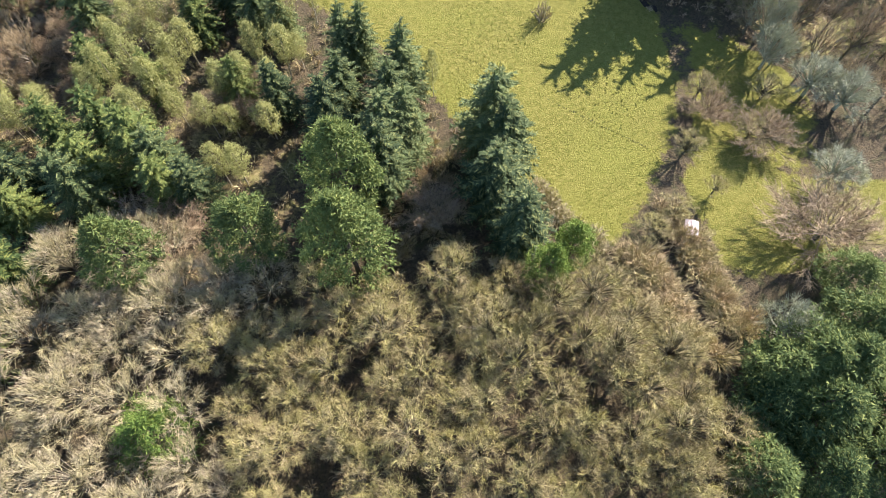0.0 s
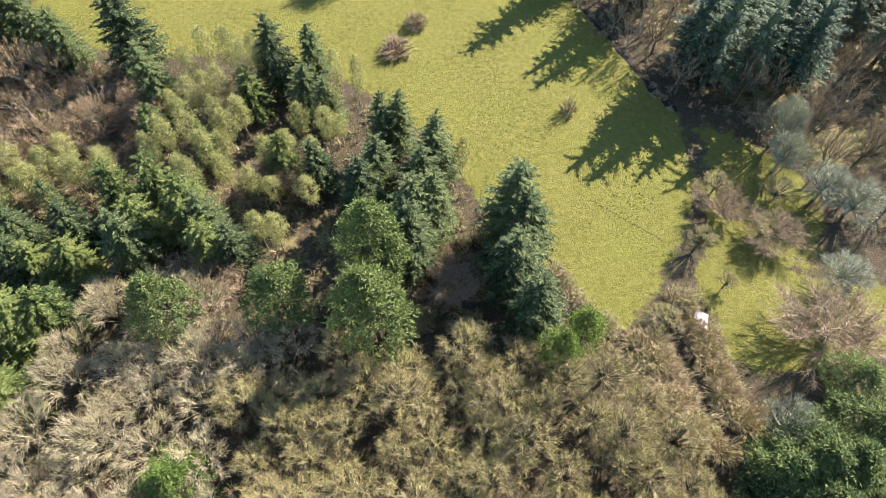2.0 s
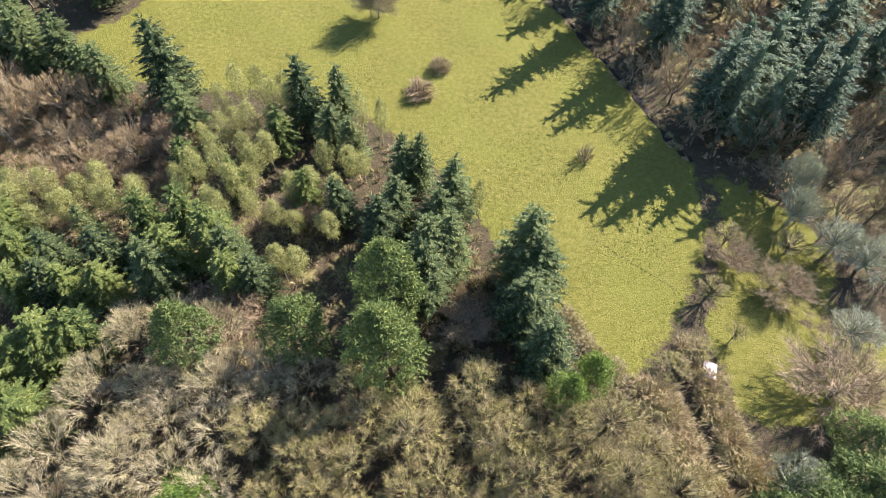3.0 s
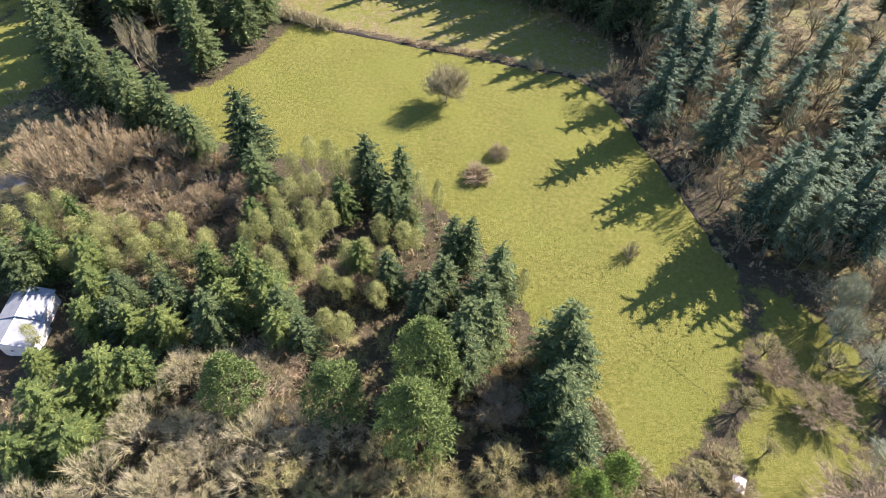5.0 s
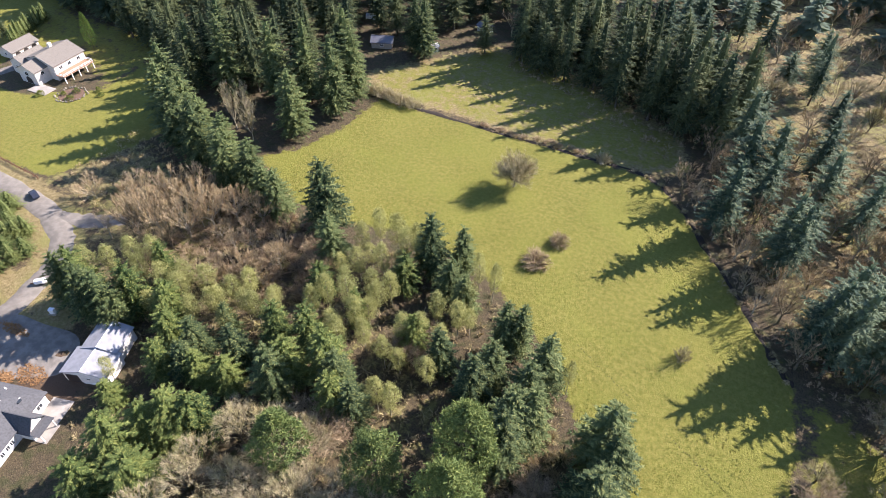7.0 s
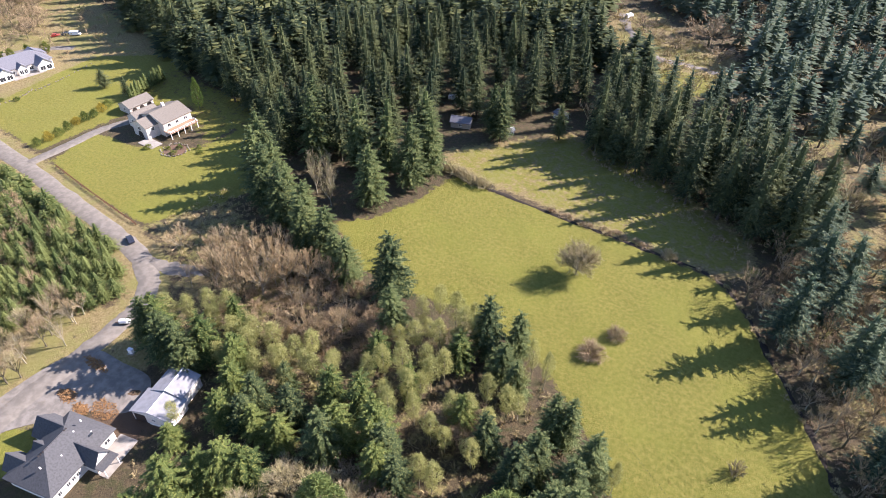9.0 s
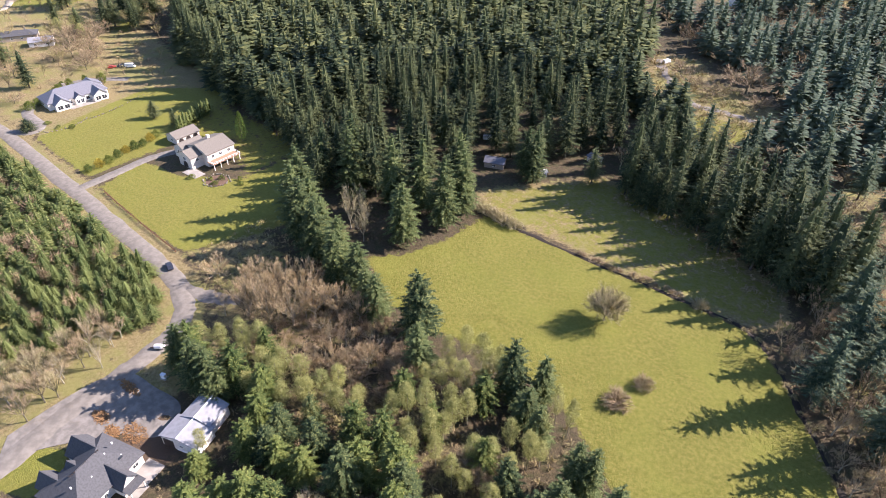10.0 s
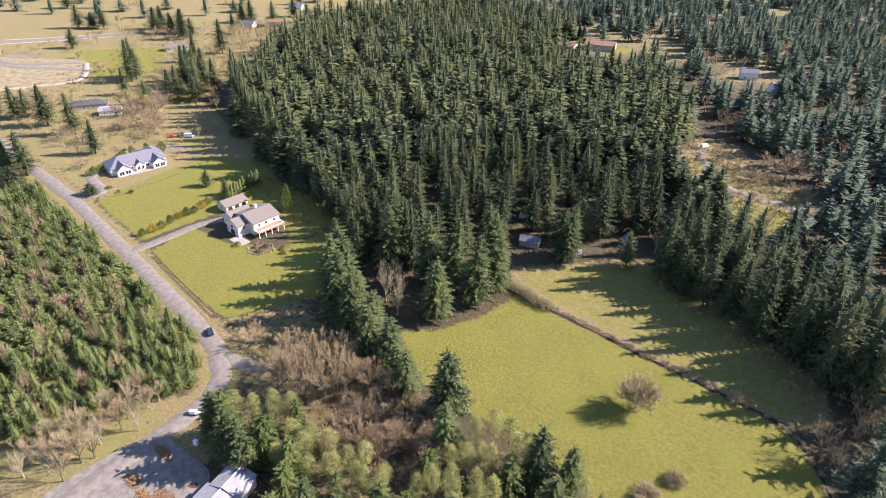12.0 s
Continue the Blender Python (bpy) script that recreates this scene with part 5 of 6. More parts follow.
RIGHT_MORE = [(77, 128, 25, 5), (68, 137, 24, 5), (84, 118, 25, 5), (76, 148, 24, 5), (90, 138, 22, 5), (66, 160, 24, 5), (84, 160, 25, 5), (56, 170, 24, 4.6), (96, 124, 24, 5), (38, 174, 24, 4.8)]
EAST_FIRS = [(-72, 240, 26, 4.8), (-61, 248, 26, 4.8), (-41, 236, 24, 4.8), (-28, 228, 24, 4.8), (-10, 220, 25, 5), (-12, 280, 25, 5), (-64, 237, 24, 4.6), (-49, 239, 24, 4.6), (-30, 216, 22, 4.6),
             (-21, 229, 24, 4.8), (-40, 218, 22, 4.4), (-48, 221, 23, 4.6), (-52, 214, 22, 4.4), (-65, 216, 22, 4.4), (-54, 201, 20, 4.4), (-79, 206, 16, 4)]
YARD_FIRS = [(-444, 106, 21, 6), (-417, 114, 26, 7), (-389, 119, 26, 6), (-350, 114, 20, 4.5), (-345, 78, 24, 6), (-352, 72, 22, 6), (-336, 69, 11, 5), (-474, 193, 32, 6.5), (-486, 201, 30, 6), (-479, 199, 23, 6),
             (-445, 175, 20, 5), (-414, 175, 17, 4.7), (-408, 189, 23, 6), (-412, 196, 24, 6), (-439, 217, 30, 6.5), (-430, 213, 27, 6), (-446, 224, 28, 6), (-615, 207, 18, 6.5), (-690, 256, 16, 7), (-680, 262, 20, 7),
             (-699, 246, 24, 7), (-642, 297, 22, 8), (-634, 300, 24, 8), (-626, 290, 21, 8), (-611, 298, 21, 8), (-604, 305, 24, 8), (-580, 293, 29, 7), (-586, 305, 18, 6), (-495, 256, 25, 5), (-505, 288, 30, 7)]
FAR_YARD_FIRS = [(-569, 340, 21, 6), (-612, 378, 21, 8), (-604, 384, 24, 7), (-458, 242, 21, 6), (-414, 212, 25, 6.5), (-420, 220, 24, 6), (-411, 224, 24, 6.5), (-822, 283, 21, 8), (-577, 393, 25, 7), (-601, 437, 21, 7.5),
                 (-565, 428, 20, 7), (-299, 90, 6, 3.6), (-268, 133, 9, 3.2), (-253, 134, 9, 2.2), (-443, 112, 18, 5), (-455, 98, 18, 5), (-470, 240, 20, 5), (-400, 205, 24, 5.5), (-395, 200, 20, 5)]
SOUTH_EAST = [(62, 20, 13, 5), (64, 27, 14, 5), (43, 10, 11, 5), (50, 10, 12, 5), (58, 12, 13, 5), (66, 14, 12, 5)]
LICHEN_ROWS = [(58, 91.5, 14, 4.8), (57, 84, 12, 4.8), (64, 78, 10, 6), (69, 75, 10, 6), (64, 59, 9, 5.5), (49, 30, 14, 5)]
GROVE_BARE = [(-39, 70, 8, 4.5), (-46, 43, 9, 6), (-84, 75, 8, 4), (-74, 84, 7, 3.6), (-4, 49, 7, 4), (54, 67, 6, 4), (45, 72, 6, 3.4)]
VASE_ROWS = [(-124, 73, 12, 5), (-117.7, 75.3, 13, 6), (-110, 77.6, 13, 6), (-107, 83.6, 12, 5.5), (-103, 88.4, 11, 5), (-122.5, 84.5, 12, 5.5), (-115, 87.6, 12, 5.5), (-145.5, 78.5, 6.5, 4.4), (-96.6, 91, 9, 4.5), (-130, 80, 11, 5),
             (-88.5, 72.6, 8, 4.5), (-92.6, 66.3, 8, 4.2), (-81.7, 78.7, 8, 4.4), (-69, 80, 7, 4)]
BARE_RIGHT = [(40, 64, 6, 3.5), (52, 68, 5, 4), (37, 52, 4, 3.5), (44, 56, 4.5, 2.5), (33, 48, 4, 3.5), (44, 77, 6, 3.5), (56, 77, 6, 4)]

grow(MEADOW_FIRS, FIRS, 20, 3.7, "firs along the meadow", 1)
grow([t for t in BROAD_CEDARS if t[0] > -60], CEDARS, 20, 4.3, "broad evergreens among the bare trees", 2)
grow([t for t in BROAD_CEDARS if t[0] <= -60], GROVE_TREES, 20, 3.9, "firs beside the yard", 22)
grow([(18.5, 42, 12, 3.4), (14.5, 37.6, 15, 3.6), (-40, 12, 12, 5.4)], LIGHT_CEDARS, 20, 4.4, "bright evergreens", 13)
grow([(-216, 143, 14, 2.4)], LIGHT_CEDARS, 20, 4.5, "bright evergreens", 15, "slender yellow-green columnar conifer beside the cream house")
grow(SOUTH_EAST, CEDARS, 20, 4.2, "broad evergreens by the small pasture", 12)
grow(GROVE_FIRS, GROVE_TREES + FIRS[:1], 20, 4.4, "firs of the grove", 3)
grow(ALDER_ROWS + ALDER_MORE, ALDER_TREES, 14, 2.9, "alders of the grove", 4)
grow(STRIP_FIRS + CORNER_FIRS, FIRS, 20, 3.7, "firs between lawn and meadow", 5)
grow(RIGHT_FIRS + RIGHT_MORE, OPEN_FIRS, 20, 3.9, "firs east of the ditch", 6)
grow(EAST_FIRS, WOOD_FIRS, 20, 3.8, "firs behind the pasture", 7)
grow(YARD_FIRS + FAR_YARD_FIRS, WOOD_FIRS, 20, 3.9, "garden firs", 8)
grow(VASE_ROWS, VASES, 11, 4.6, "large bare trees by the lane", 19)
grow(GROVE_BARE, PASTURE_TREE, 12, 4.8, "", 21, "leafless brown tree with a round haze of twigs")
grow(LICHEN_ROWS, LICHEN_TREES, 12, 5.2, "lichen-covered trees", 9)
grow(BARE_RIGHT, MAPLES, 12, 5, "bare trees by the small pasture", 10)
grow([(-40, 135.4, 13, 4.3)], LONE, 12, 4.8, "", 11, "lone leafless round-crowned tree in the meadow")
grow([(60, 48, 9, 7)], PASTURE_TREE, 12, 4.8, "", 14)

for x, y in ((8, 176), (16, 172), (24, 178), (30, 172), (14, 186), (34, 184), (4, 184)):
    stand(THIN[x % 2], x, y, 0.9, 0.85, x, "bare trees at the corner of the back pasture")
PLANT_GAP = [(-300, 62), (-200, 62), (-160, 56), (-156, 20), (-200, -5), (-300, 30)]
LANE_SIDE = [(-152, 46), (-140, 46), (-137, 30), (-135, 12), (-150, 6)]
MAPLE_WOOD = [(-66, 46), (-44, 44), (-38, 34), (-24, 34), (-12, 36), (4, 38), (14, 36), (22, 42), (27, 38), (33, 28), (43, 12), (43, -10), (-60, -10), (-75, 8), (-62, 20)]
rng = random.Random(77)
for x, y in scatter(MAPLE_WOOD, 6.3, 3):
    kind = GREYS if x < -30 + rng.uniform(-12, 8) else MAPLES
    stand(kind[rng.randrange(len(kind))], x, y, rng.uniform(0.82, 1.18), rng.uniform(0.72, 1.15), rng.uniform(0, 6.28), "bare trees of the maple wood")
for x, y in scatter([(-136, 70), (-134, 92), (-116, 96), (-104, 88), (-108, 72), (-124, 64)], 7.5, 5):
    stand(THIN[rng.randrange(2)], x, y, rng.uniform(0.6, 0.9), rng.uniform(0.5, 0.85), rng.uniform(0, 6.28), "bare trees by the lane")
for x, y in scatter(LANE_SIDE, 4.2, 6):
    stand((POPLARS + THIN + GREYS[:1])[rng.randrange(5)], x, y, rng.uniform(0.5, 0.75), rng.uniform(0.6, 0.95), rng.uniform(0, 6.28), "bare roadside alders")
NEAR_EAST = [(20, 122), (10, 146), (0, 158), (14, 176), (60, 175), (128, 150), (128, 64), (90, 62), (62, 84), (46, 92), (38, 104)]
for x, y in scatter(NEAR_EAST, 7.6, 7):
    kind = THIN
    stand(kind[rng.randrange(2)], x, y, rng.uniform(0.6, 0.95), rng.uniform(0.7, 1.1), rng.uniform(0, 6.28), "bare trees east of the ditch")

taken = [(x, y) for x, y, _, _ in ALDER_ROWS + ALDER_MORE + GROVE_FIRS + MEADOW_FIRS + BROAD_CEDARS]
ALDER_GROVE = [(-118, 52), (-112, 66), (-84, 68), (-66, 78), (-66, 100), (-30, 98), (-24, 84), (-30, 66), (-36, 58), (-60, 64), (-86, 50), (-98, 46)]
for x, y in scatter(ALDER_GROVE, 8.4, 8):
    if min(math.hypot(x - a, y - b) for a, b in taken) > 3.2:
        stand(ALDER_TREES[rng.randrange(3)], x, y, rng.uniform(0.8, 1.15), rng.uniform(0.55, 0.95), rng.uniform(0, 6.28), "alders of the grove")

for x, y in scatter(ALDER_GROVE, 14.0, 18):
    stand((GROVE_TREES + FIRS)[rng.randrange(7)], x, y, rng.uniform(0.6, 0.9), rng.uniform(0.5, 0.8), rng.uniform(0, 6.28), "small firs of the grove")


def bushes(poly, spacing, kind, radius, height, group, seed):
    r = random.Random(seed)
    for x, y in scatter(poly, spacing, seed):
        s = r.uniform(*radius)
        stand(SHRUBS[kind][r.randrange(len(SHRUBS[kind]))], x, y, s, r.uniform(*height) / 0.9, r.uniform(0, 6.28), group)


def bush_row(line, count, kind, radius, height, group, seed, jitter=0.8):
    r = random.Random(seed)
    p = smooth_line(line, 10)
    for k in range(count):
        x, y = p[int((k + 0.5) / count * (len(p) - 1))]
        stand(SHRUBS[kind][r.randrange(len(SHRUBS[kind]))], x + r.uniform(-jitter, jitter), y + r.uniform(-jitter, jitter), r.uniform(*radius), r.uniform(*height) / 0.9, r.uniform(0, 6.28), group)


SCRUB = [(-116, 64), (-112, 92), (-98, 96), (-84, 98), (-76, 90), (-68, 80), (-72, 70), (-88, 66)]
bushes(SCRUB, 4.4, "russet_shrub", (1.6, 2.9), (1.4, 3.2), "russet scrub", 15)
for x, y in scatter(SCRUB, 7.5, 16):
    stand(THIN[rng.randrange(2)], x, y, rng.uniform(0.45, 0.7), rng.uniform(0.4, 0.75), rng.uniform(0, 6.28), "small bare trees in the scrub")
bushes([(-12, 60), (-2, 68), (6, 58), (2, 44), (-4, 38), (-14, 38)], 3.6, "bramble_thicket", (1.6, 2.6), (1.6, 3.0), "thicket between the firs", 16)
bush_row([(28.5, 44), (32, 39), (36, 33), (40, 26)], 24, "bramble_thicket", (2.8, 4.0), (2.0, 3.0), "bramble bank", 17, 1.8)
bush_row([(36.5, 52), (39, 45), (42, 37), (47, 30)], 26, "bramble_thicket", (2.4, 3.4), (2.0, 3.0), "bramble bank", 18, 1.5)
bush_row([(13, 56), (17, 51), (21, 47), (25, 43)], 10, "pale_shrub", (2.0, 3.0), (1.8, 2.8), "pale scrub on the meadow edge", 19)
bush_row([(-104, 162), (-98, 162), (-92, 161), (-84, 160)], 9, "pale_shrub", (2.2, 3.4), (2.8, 4.6), "bushes on the ditch", 20)
bush_row([(-62, 159.6), (-50, 160), (-36, 160.5), (-24, 160)], 14, "russet_shrub", (1.2, 2.2), (0.8, 1.6), "russet growth on the ditch", 25)
bush_row(DITCH[3:], 26, "bramble_thicket", (0.8, 1.5), (0.5, 1.1), "low growth on the ditch", 21)
for x, y, radius, h, kind in ((-23.9, 109, 4.2, 3.2, "russet_shrub"), (-23.3, 109.4, 3.9, 3.0, "russet_shrub"), (-20.7, 118.5, 3.0, 3.2, "russet_shrub"), (-20.3, 118.2, 2.8, 3.0, "pale_shrub"), (15.7, 95, 2.0, 4.4, "pale_shrub"), (-19.6, 158.8, 2.7, 3.4, "pale_shrub"), (-19.2, 158.4, 2.4, 3.2, "pale_shrub")):
    stand(SHRUBS[kind][0], x, y, radius, h / 0.9, 1.0, "bushes in the meadow")

for k, (x, y) in enumerate(((-242.8, 87.8), (-243, 92.5), (-243.6, 97), (-245, 101.5), (-246.3, 106), (-246.5, 110), (-246.4, 114), (-248, 118.5), (-250, 122.5))):
    stand(SHRUBS["golden_bush" if k % 3 == 1 else "garden_bush"][0], x, y, 1.7 + 0.3 * (k % 3), 3.0 + 0.5 * (k % 2), k, "bushes along the drive")
for k, (x, y) in enumerate(((-199, 114), (-196, 117), (-195, 113), (-190, 121), (-187, 119), (-206, 110), (-292, 100), (-287, 104), (-300, 99), (-330, 112), (-333, 118), (-334, 126), (-333, 133), (-327, 141))):
    stand(SHRUBS["garden_bush"][k % 2], x, y, 1.1 + 0.3 * (k % 3), 1.2 + 0.4 * (k % 2), k, "garden bushes")
for k, (x, y) in enumerate(((-337, 128), (-332, 120), (-328, 115), (-334, 135), (-324, 106), (-322, 101), (-336, 124), (-330, 142))):
    stand(SHRUBS["garden_bush"][k % 2], x, y, 2.2 + 0.4 * (k % 3), 3.4 + 0.6 * (k % 2), k, "hedge behind the long house")
for k in range(11):
    stand(YOUNG[k % 3], -247 - 0.7 * k, 132 + 2.1 * k, 0.50, 0.32 + 0.04 * (k % 3), k, "row of small garden conifers")
bushes(PLANT_GAP, 9.0, "russet_shrub", (2.4, 4.0), (5.0, 7.5), "bare bushes in the plantation", 24)

for x, y, h, w in ((-234, 164, 14, 4), (-228, 166, 14, 4), (-214, 158, 13, 3.4), (-420, 165, 11, 4), (-414, 172, 12, 4), (-398, 168, 11, 4)):
    stand(ALDER_TREES[0], x, y, w / 3, h / 14, x, "garden alders")
for x, y, h, w in ((-385, 110, 9, 5), (-372, 116, 8, 5), (-395, 125, 10, 5), (-352, 145, 9, 5), (-360, 150, 10, 5), (-365, 158, 9, 5), (-378, 140, 8, 5), (-455, 130, 9, 5), (-520, 190, 9, 5), (-590, 290, 10, 6), (-610, 280, 10, 6), (-335, 100, 6, 4), (-470, 215, 10, 5)):
    stand(ROUNDS[0], x, y, w / 5, h / 11, x, "bare garden trees")

for x, y, h in ((-137, 128, 15), (-132, 124, 15), (-127, 126, 14), (-123, 121, 13), (-134, 132, 14)):
    stand(POPLARS[0], x, y, 0.8, h / 12, x, "grey bare trees among the firs")

# ---- woods that nobody could count ----
FOREST = [(-240, 160), (-262, 168), (-311, 182), (-342, 196), (-385, 222), (-440, 285), (-500, 350), (-543, 407), (-535, 531), (-474, 622), (-320, 590), (-292, 520), (-200, 500), (-150, 420), (-122, 380), (-114, 318), (-92, 298), (-74, 290), (-58, 258), (-62, 236), (-80, 222), (-100, 207), (-128, 200), (-118, 172), (-106, 152), (-128, 142), (-156, 132), (-181, 146)]
FAR_FIR = conifer_shape(91, 230, 0, 1.25, low=0.12, ragged=0.42, power=0.52, core=0.24)
FAR_FIR_LOW = conifer_shape(95, 112, 0, 1.3, low=0.12, ragged=0.42, power=0.52, core=0.26)
for x, y in smooth_line([(-178, 148), (-205, 160), (-240, 166), (-275, 176), (-311, 188), (-345, 202), (-385, 226)], 6):
    stand(WOOD_FIRS[rng.randrange(4)], x + rng.uniform(-3, 3), y + rng.uniform(-3, 4), rng.uniform(1.0, 1.35), rng.uniform(1.45, 1.8) if x < -258 else rng.uniform(0.8, 1.05), rng.uniform(0, 6.28), "firs beside the lawns")
r = np.random.default_rng(1)
spots = scatter(FOREST, 10.2, 8, [CLEARING, HOUSE_GAP, SHED_GAP], 0.6)
edge = np.hypot(spots[:, 0] + 120, spots[:, 1] - 175) < 95
for x, y in spots[edge]:
    stand(WOOD_FIRS[rng.randrange(4)], x, y, rng.uniform(0.85, 1.35), rng.uniform(0.9, 1.6), rng.uniform(0, 6.28), "firs at the forest edge")
spots = spots[~edge]
back = np.hypot(spots[:, 0], spots[:, 1]) > 330
for name, shape, place in (("fir_forest", FAR_FIR, spots[~back]), ("far_fir_forest", FAR_FIR_LOW, spots[back])):
    many(name, shape, place, r.normal(23, 5.5, len(place)).clip(11, 34), r.uniform(5.2, 8.2, len(place)), 20, 4.7, [BARK, FIR], 2, "dense dark green fir forest", "forest")
for x, y in smooth_line([(-68, 210), (-54, 204), (-34, 198), (-18, 189), (-4, 185), (10, 178)], 4):
    for off in (0, 9):
        stand(WOOD_FIRS[rng.randrange(4)], x + off * 0.7 + rng.uniform(-3, 3), y + off + rng.uniform(-3, 4), rng.uniform(0.95, 1.4), rng.uniform(1.0, 1.7), rng.uniform(0, 6.28), "firs behind the pasture")
EAST_WOOD = [(-78, 225), (-30, 198), (0, 176), (20, 170), (85, 176), (85, 92), (120, 70), (150, 300), (60, 620), (-150, 800), (-240, 640), (-180, 500), (-120, 400), (-85, 380), (-40, 330), (-50, 262)]
spots = scatter(EAST_WOOD, 11.6, 9, [CLEARING, BACK_PASTURE, HOUSE_GAP, FAR_GAP])
pick = r.uniform(0, 1, len(spots)) < 0.58 - 0.34 * np.clip((spots[:, 0] + 10) / 40, 0, 1) * (spots[:, 1] < 270)
firs, bare = spots[pick], spots[~pick]
close = np.hypot(firs[:, 0], firs[:, 1]) < 270
for x, y in firs[close]:
    stand(OPEN_FIRS[rng.randrange(3)], x, y, rng.uniform(0.8, 1.25), rng.uniform(0.7, 1.25), rng.uniform(0, 6.28), "firs of the east wood")
firs = firs[~close]
many("east_firs", FAR_FIR_LOW, firs, r.uniform(15, 27, len(firs)), r.uniform(4.8, 7, len(firs)), 20, 4.7, [BARK, FIR_HAZY], 3, "loose wood of firs", "forest")
close = np.hypot(bare[:, 0], bare[:, 1]) < 235
for x, y in bare[close]:
    kind = THIN + GREYS[:1] + MAPLES[:1]
    stand(kind[rng.randrange(4)], x, y, rng.uniform(0.7, 1.15), rng.uniform(0.7, 1.1), rng.uniform(0, 6.28), "bare trees of the east wood")
bare = bare[~close]
FAR_BARE = bare_shape(92, 6, 4, 6, 0.85, 0.8, 1, 0.2, 2.6)
many("east_bare_trees", FAR_BARE, bare, r.uniform(8, 13, len(bare)), r.uniform(3.5, 6, len(bare)), 12, 5, [TWIG_GREY, TWIG_RED], 4, "leafless brown trees among the firs", "forest")
PLANTATION = [(-330, 76), (-245, 71.5), (-194, 68), (-160, 65), (-148, 61.5), (-143, 55), (-144, 46), (-153, 42), (-156, 10), (-200, -20), (-330, 20)]
spots = scatter(PLANTATION, 4.0, 12, loose=0.6)
near = spots[:, 0] > -190
for x, y in spots[near][:230]:
    stand(YOUNG[rng.randrange(3)], x, y, rng.uniform(0.45, 0.68), rng.uniform(0.28, 0.48), rng.uniform(0, 6.28), "plantation firs by the lane")
spots = np.concatenate([spots[~near], spots[near][230:]])
many("plantation", conifer_shape(93, 76, 0, 1.5, low=0.02, power=0.55, core=0.26), spots, r.uniform(4.8, 8.6, len(spots)), r.uniform(2.0, 3.1, len(spots)), 20, 5, [BARK, BRIGHT], 5, "dense plantation of young yellow-green firs", "plantation")
DRY_BARE = [(-300, 165), (-335, 140), (-345, 100), (-480, 96), (-620, 100), (-680, 300), (-570, 420), (-420, 240), (-400, 222), (-330, 198)]
FAR_LAND = [(-640, 570), (-540, 640), (-300, 520), (-240, 640), (-150, 800), (60, 640), (200, 1100), (-400, 1300), (-1100, 1000), (-1200, 200), (-900, 150), (-660, 300)]
spots = scatter(FAR_LAND, 23, 14, [CAR_PARK, FAR_GREEN], loose=0.9)
grove = r.uniform(0, 1, len(spots)) < np.where(spots[:, 0] < -560, 0.25, 0.85)
many("far_firs", conifer_shape(94, 46, 0, 1.5, power=0.55, core=0.3), spots[grove], r.uniform(14, 28, grove.sum()), r.uniform(5, 8, grove.sum()), 20, 4.7, [BARK, FIR_HAZY], 6, "scattered distant firs among houses", "forest")
SUBURB = [(-420, 640), (-300, 600), (-230, 640), (-150, 800), (60, 640), (140, 900), (-150, 1100), (-420, 1000)]
spots = scatter(SUBURB, 22, 15, loose=0.9)
many("suburb_firs", conifer_shape(94, 46, 0, 1.5, power=0.55, core=0.3), spots, r.uniform(10, 22, len(spots)), r.uniform(4, 7, len(spots)), 20, 4.7, [BARK, FIR_HAZY], 16, "scattered distant firs among houses", "forest")

spots = scatter(DRY_BARE, 17, 33, [CAR_PARK, FAR_GREEN], loose=0.9)
many("dry_land_trees", FAR_BARE, spots, r.uniform(5, 10, len(spots)), r.uniform(3, 6, len(spots)), 12, 5, [TWIG_RED, TWIG], 9, "leafless brown trees on dry grassland", "trees")
spots = scatter(FAR_LAND, 72, 35, loose=0.9)
many("far_bare_trees", bare_shape(97, 6, 4, 5, 0.85, 1.0, 1, 0.0, 4.0), spots, r.uniform(7, 13, len(spots)), r.uniform(5, 8, len(spots)), 12, 5, [TWIG_GREY, TWIG_RED], 10, "distant leafless trees among the houses", "trees")
FOREST_WEST = [(-385, 214), (-440, 280), (-500, 345), (-545, 410), (-600, 420), (-560, 320), (-500, 260), (-436, 214), (-400, 200)]
spots = scatter(FOREST_WEST, 12, 36, loose=0.9)
many("forest_edge_bare_trees", FAR_BARE, spots, r.uniform(6, 13, len(spots)), r.uniform(3, 6, len(spots)), 12, 5, [TWIG_RED, TWIG], 11, "leafless brown trees along the forest", "trees")
for x, y, h, w in ((-57, 340, 17, 10), (-99, 425, 14, 8), (-104, 402, 12, 7), (-59, 440, 14, 8), (-93, 343, 9, 6), (-40, 452, 12, 7), (-84, 330, 7, 5), (-70, 326, 7, 5), (-46, 322, 8, 6)):
    stand(ROUNDS[0], x, y, w / 5, h / 11, x, "round bare trees by the clearing")
for x, y, h, w in ((-405, 165, 12, 6), (-398, 160, 11, 6), (-400, 178, 13, 6), (-392, 170, 12, 6), (-404, 150, 9, 5), (-438, 118, 10, 6), (-376, 150, 13, 6), (-372, 158, 12, 6)):
    stand(ROUNDS[0], x, y, w / 5, h / 11, x, "bare trees by the ranch house")

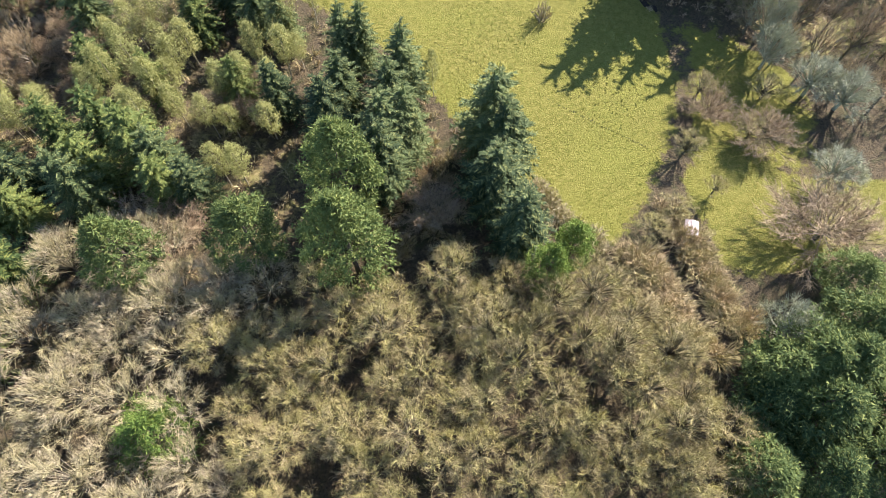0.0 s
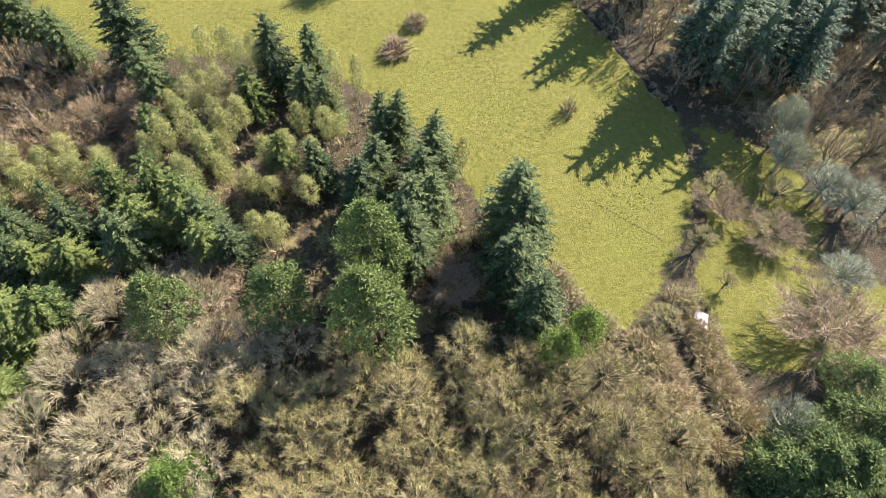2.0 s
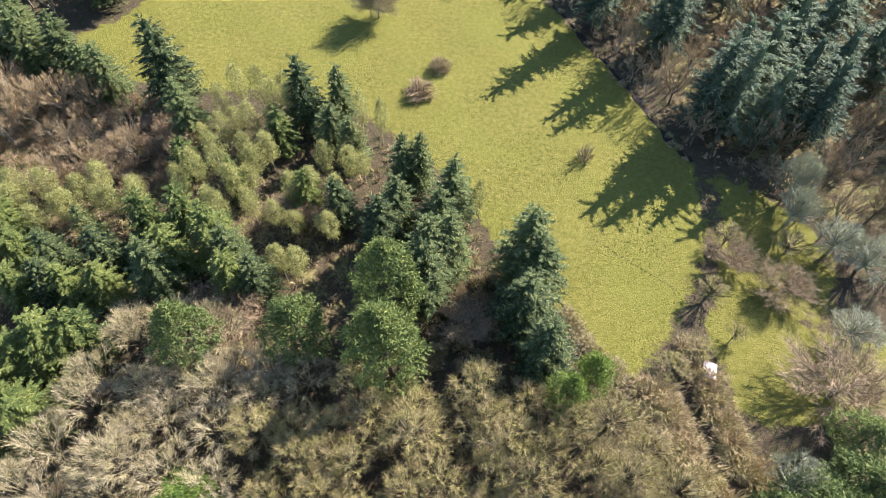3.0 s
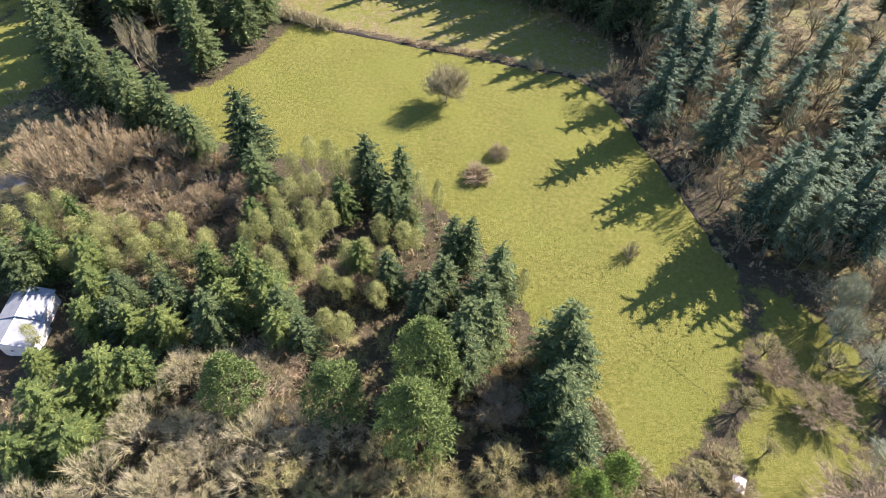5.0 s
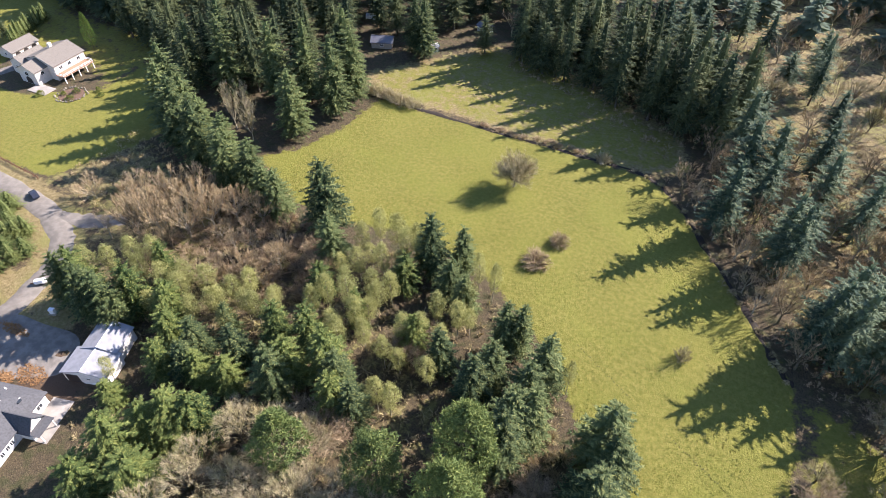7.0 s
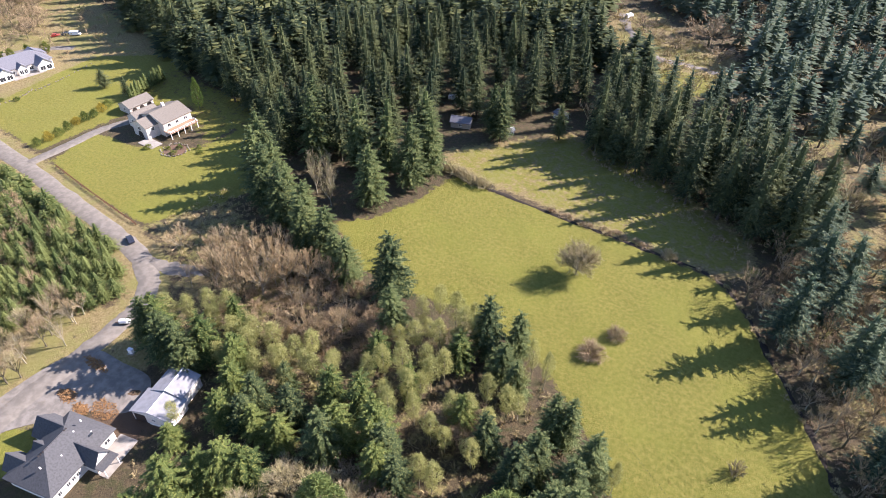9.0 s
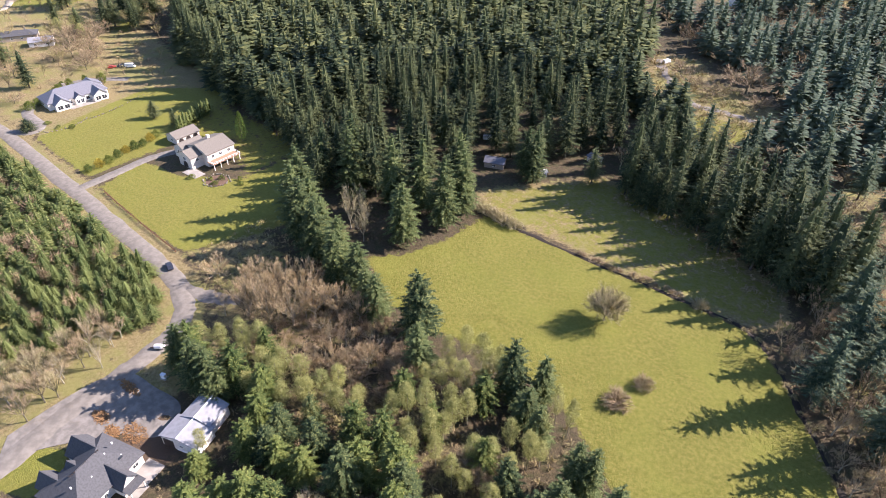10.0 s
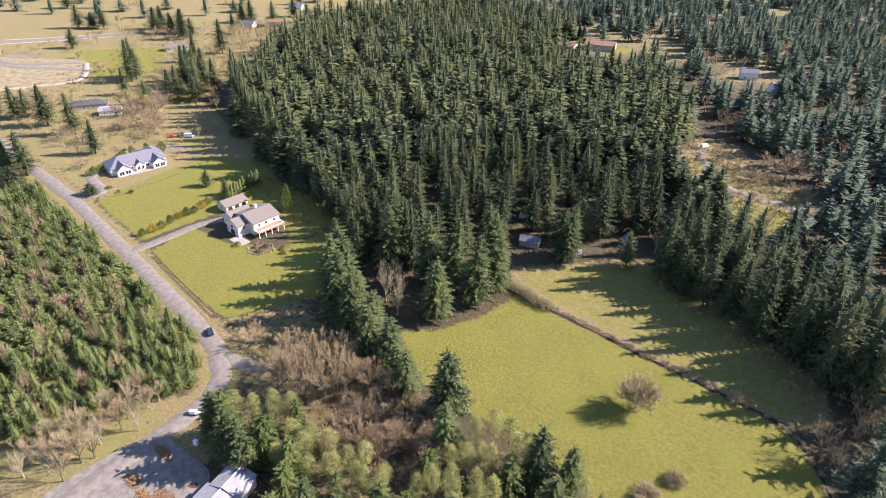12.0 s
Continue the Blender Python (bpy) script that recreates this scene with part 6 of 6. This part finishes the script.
# undergrowth under the woods
EAST_EDGE = [(-70, 200), (-50, 194), (-25, 180), (-2, 168), (6, 180), (-20, 205), (-60, 222)]
STRIP_FOOT = [(-164, 84), (-160, 108), (-146, 108), (-128, 98), (-110, 90), (-100, 94), (-96, 104), (-112, 112), (-114, 100), (-134, 92), (-140, 74), (-150, 76)]
EAST_FAR = [(-78, 225), (-30, 198), (20, 170), (85, 176), (100, 300), (-20, 560), (-180, 560), (-130, 380), (-95, 330)]
DRY_SCRUB = [(-300, 150), (-340, 100), (-480, 95), (-640, 300), (-560, 420), (-400, 225), (-330, 195)]
LOW_BRUSH = shrub_shape(141, 16, 0.7, 0, 0.06)
GROVE = [(-120, 44), (-120, 68), (-84, 66), (-68, 76), (-64, 98), (-28, 96), (-8, 76), (2, 66), (-4, 58), (-14, 38), (-36, 34), (-44, 44), (-66, 46), (-80, 10), (-96, 26), (-92, 44)]
for name, poly, space, mat, size in (("grove_undergrowth", GROVE, 3.7, BRAMBLE, (0.9, 1.8)), ("maple_undergrowth", MAPLE_WOOD, 4.2, BRAMBLE, (0.8, 1.6)), ("east_undergrowth", NEAR_EAST, 4.2, TWIG_RED, (0.8, 1.8)), ("pasture_edge_scrub", EAST_EDGE, 3.4, TWIG_RED, (0.7, 1.8)), ("strip_scrub", STRIP_FOOT, 2.8, BRAMBLE, (0.7, 1.8)), ("east_open_scrub", EAST_OPEN, 7.0, TWIG_RED, (0.8, 2.0)), ("far_scrub", EAST_FAR, 14, BRAMBLE, (1.0, 2.6)), ("clearing_scrub", CLEARING, 6, BRAMBLE, (1.8, 4.0)), ("dry_land_scrub", DRY_SCRUB, 11, TWIG_RED, (0.8, 2.4))):
    spots = scatter(poly, space, 31)
    many(name, LOW_BRUSH, spots, r.uniform(*size, len(spots)), r.uniform(*size, len(spots)) * 1.1, 0.9, 1, [mat], 7, "low leafless brush and brambles under the trees", "undergrowth")


def tuft_shape():
    """Two squat cones of grass, 1 m across."""
    q, s = np.random.default_rng(3), Shape()
    for cx, cy, w in ((0, 0, 0.55), (0.5, 0.3, 0.35)):
        a = np.arange(4) * 1.571 + q.uniform(0, 1.5)
        rim = np.stack([cx + np.cos(a) * w * q.uniform(0.7, 1.2, 4), cy + np.sin(a) * w * q.uniform(0.7, 1.2, 4), np.full(4, -0.4)], 1)
        s.put(np.concatenate([rim, [(cx + 0.1, cy, w * 1.8)]]), [(k, (k + 1) % 4, 4) for k in range(4)])
    return s.arrays()


spots = np.concatenate([scatter(MEADOW, 1.0, 41, loose=0.9), scatter(SMALL_PASTURE, 1.0, 42, loose=0.9)])
many("grass_tufts", tuft_shape(), spots, r.uniform(0.02, 0.075, len(spots)), r.uniform(0.12, 0.36, len(spots)), 1, 1, [TUFT], 8, "small tufts of meadow grass", "grass")
p = smooth_line([(-16, 94.5), (2, 83.5), (20, 73), (34, 65)], 40)
many("trodden_line", tuft_shape(), p + r.normal(0, 0.12, p.shape), r.uniform(0.03, 0.08, len(p)), r.uniform(0.15, 0.32, len(p)), 1, 1, [TRACK], 12, "faint trodden line of darker grass across the meadow", "grass")
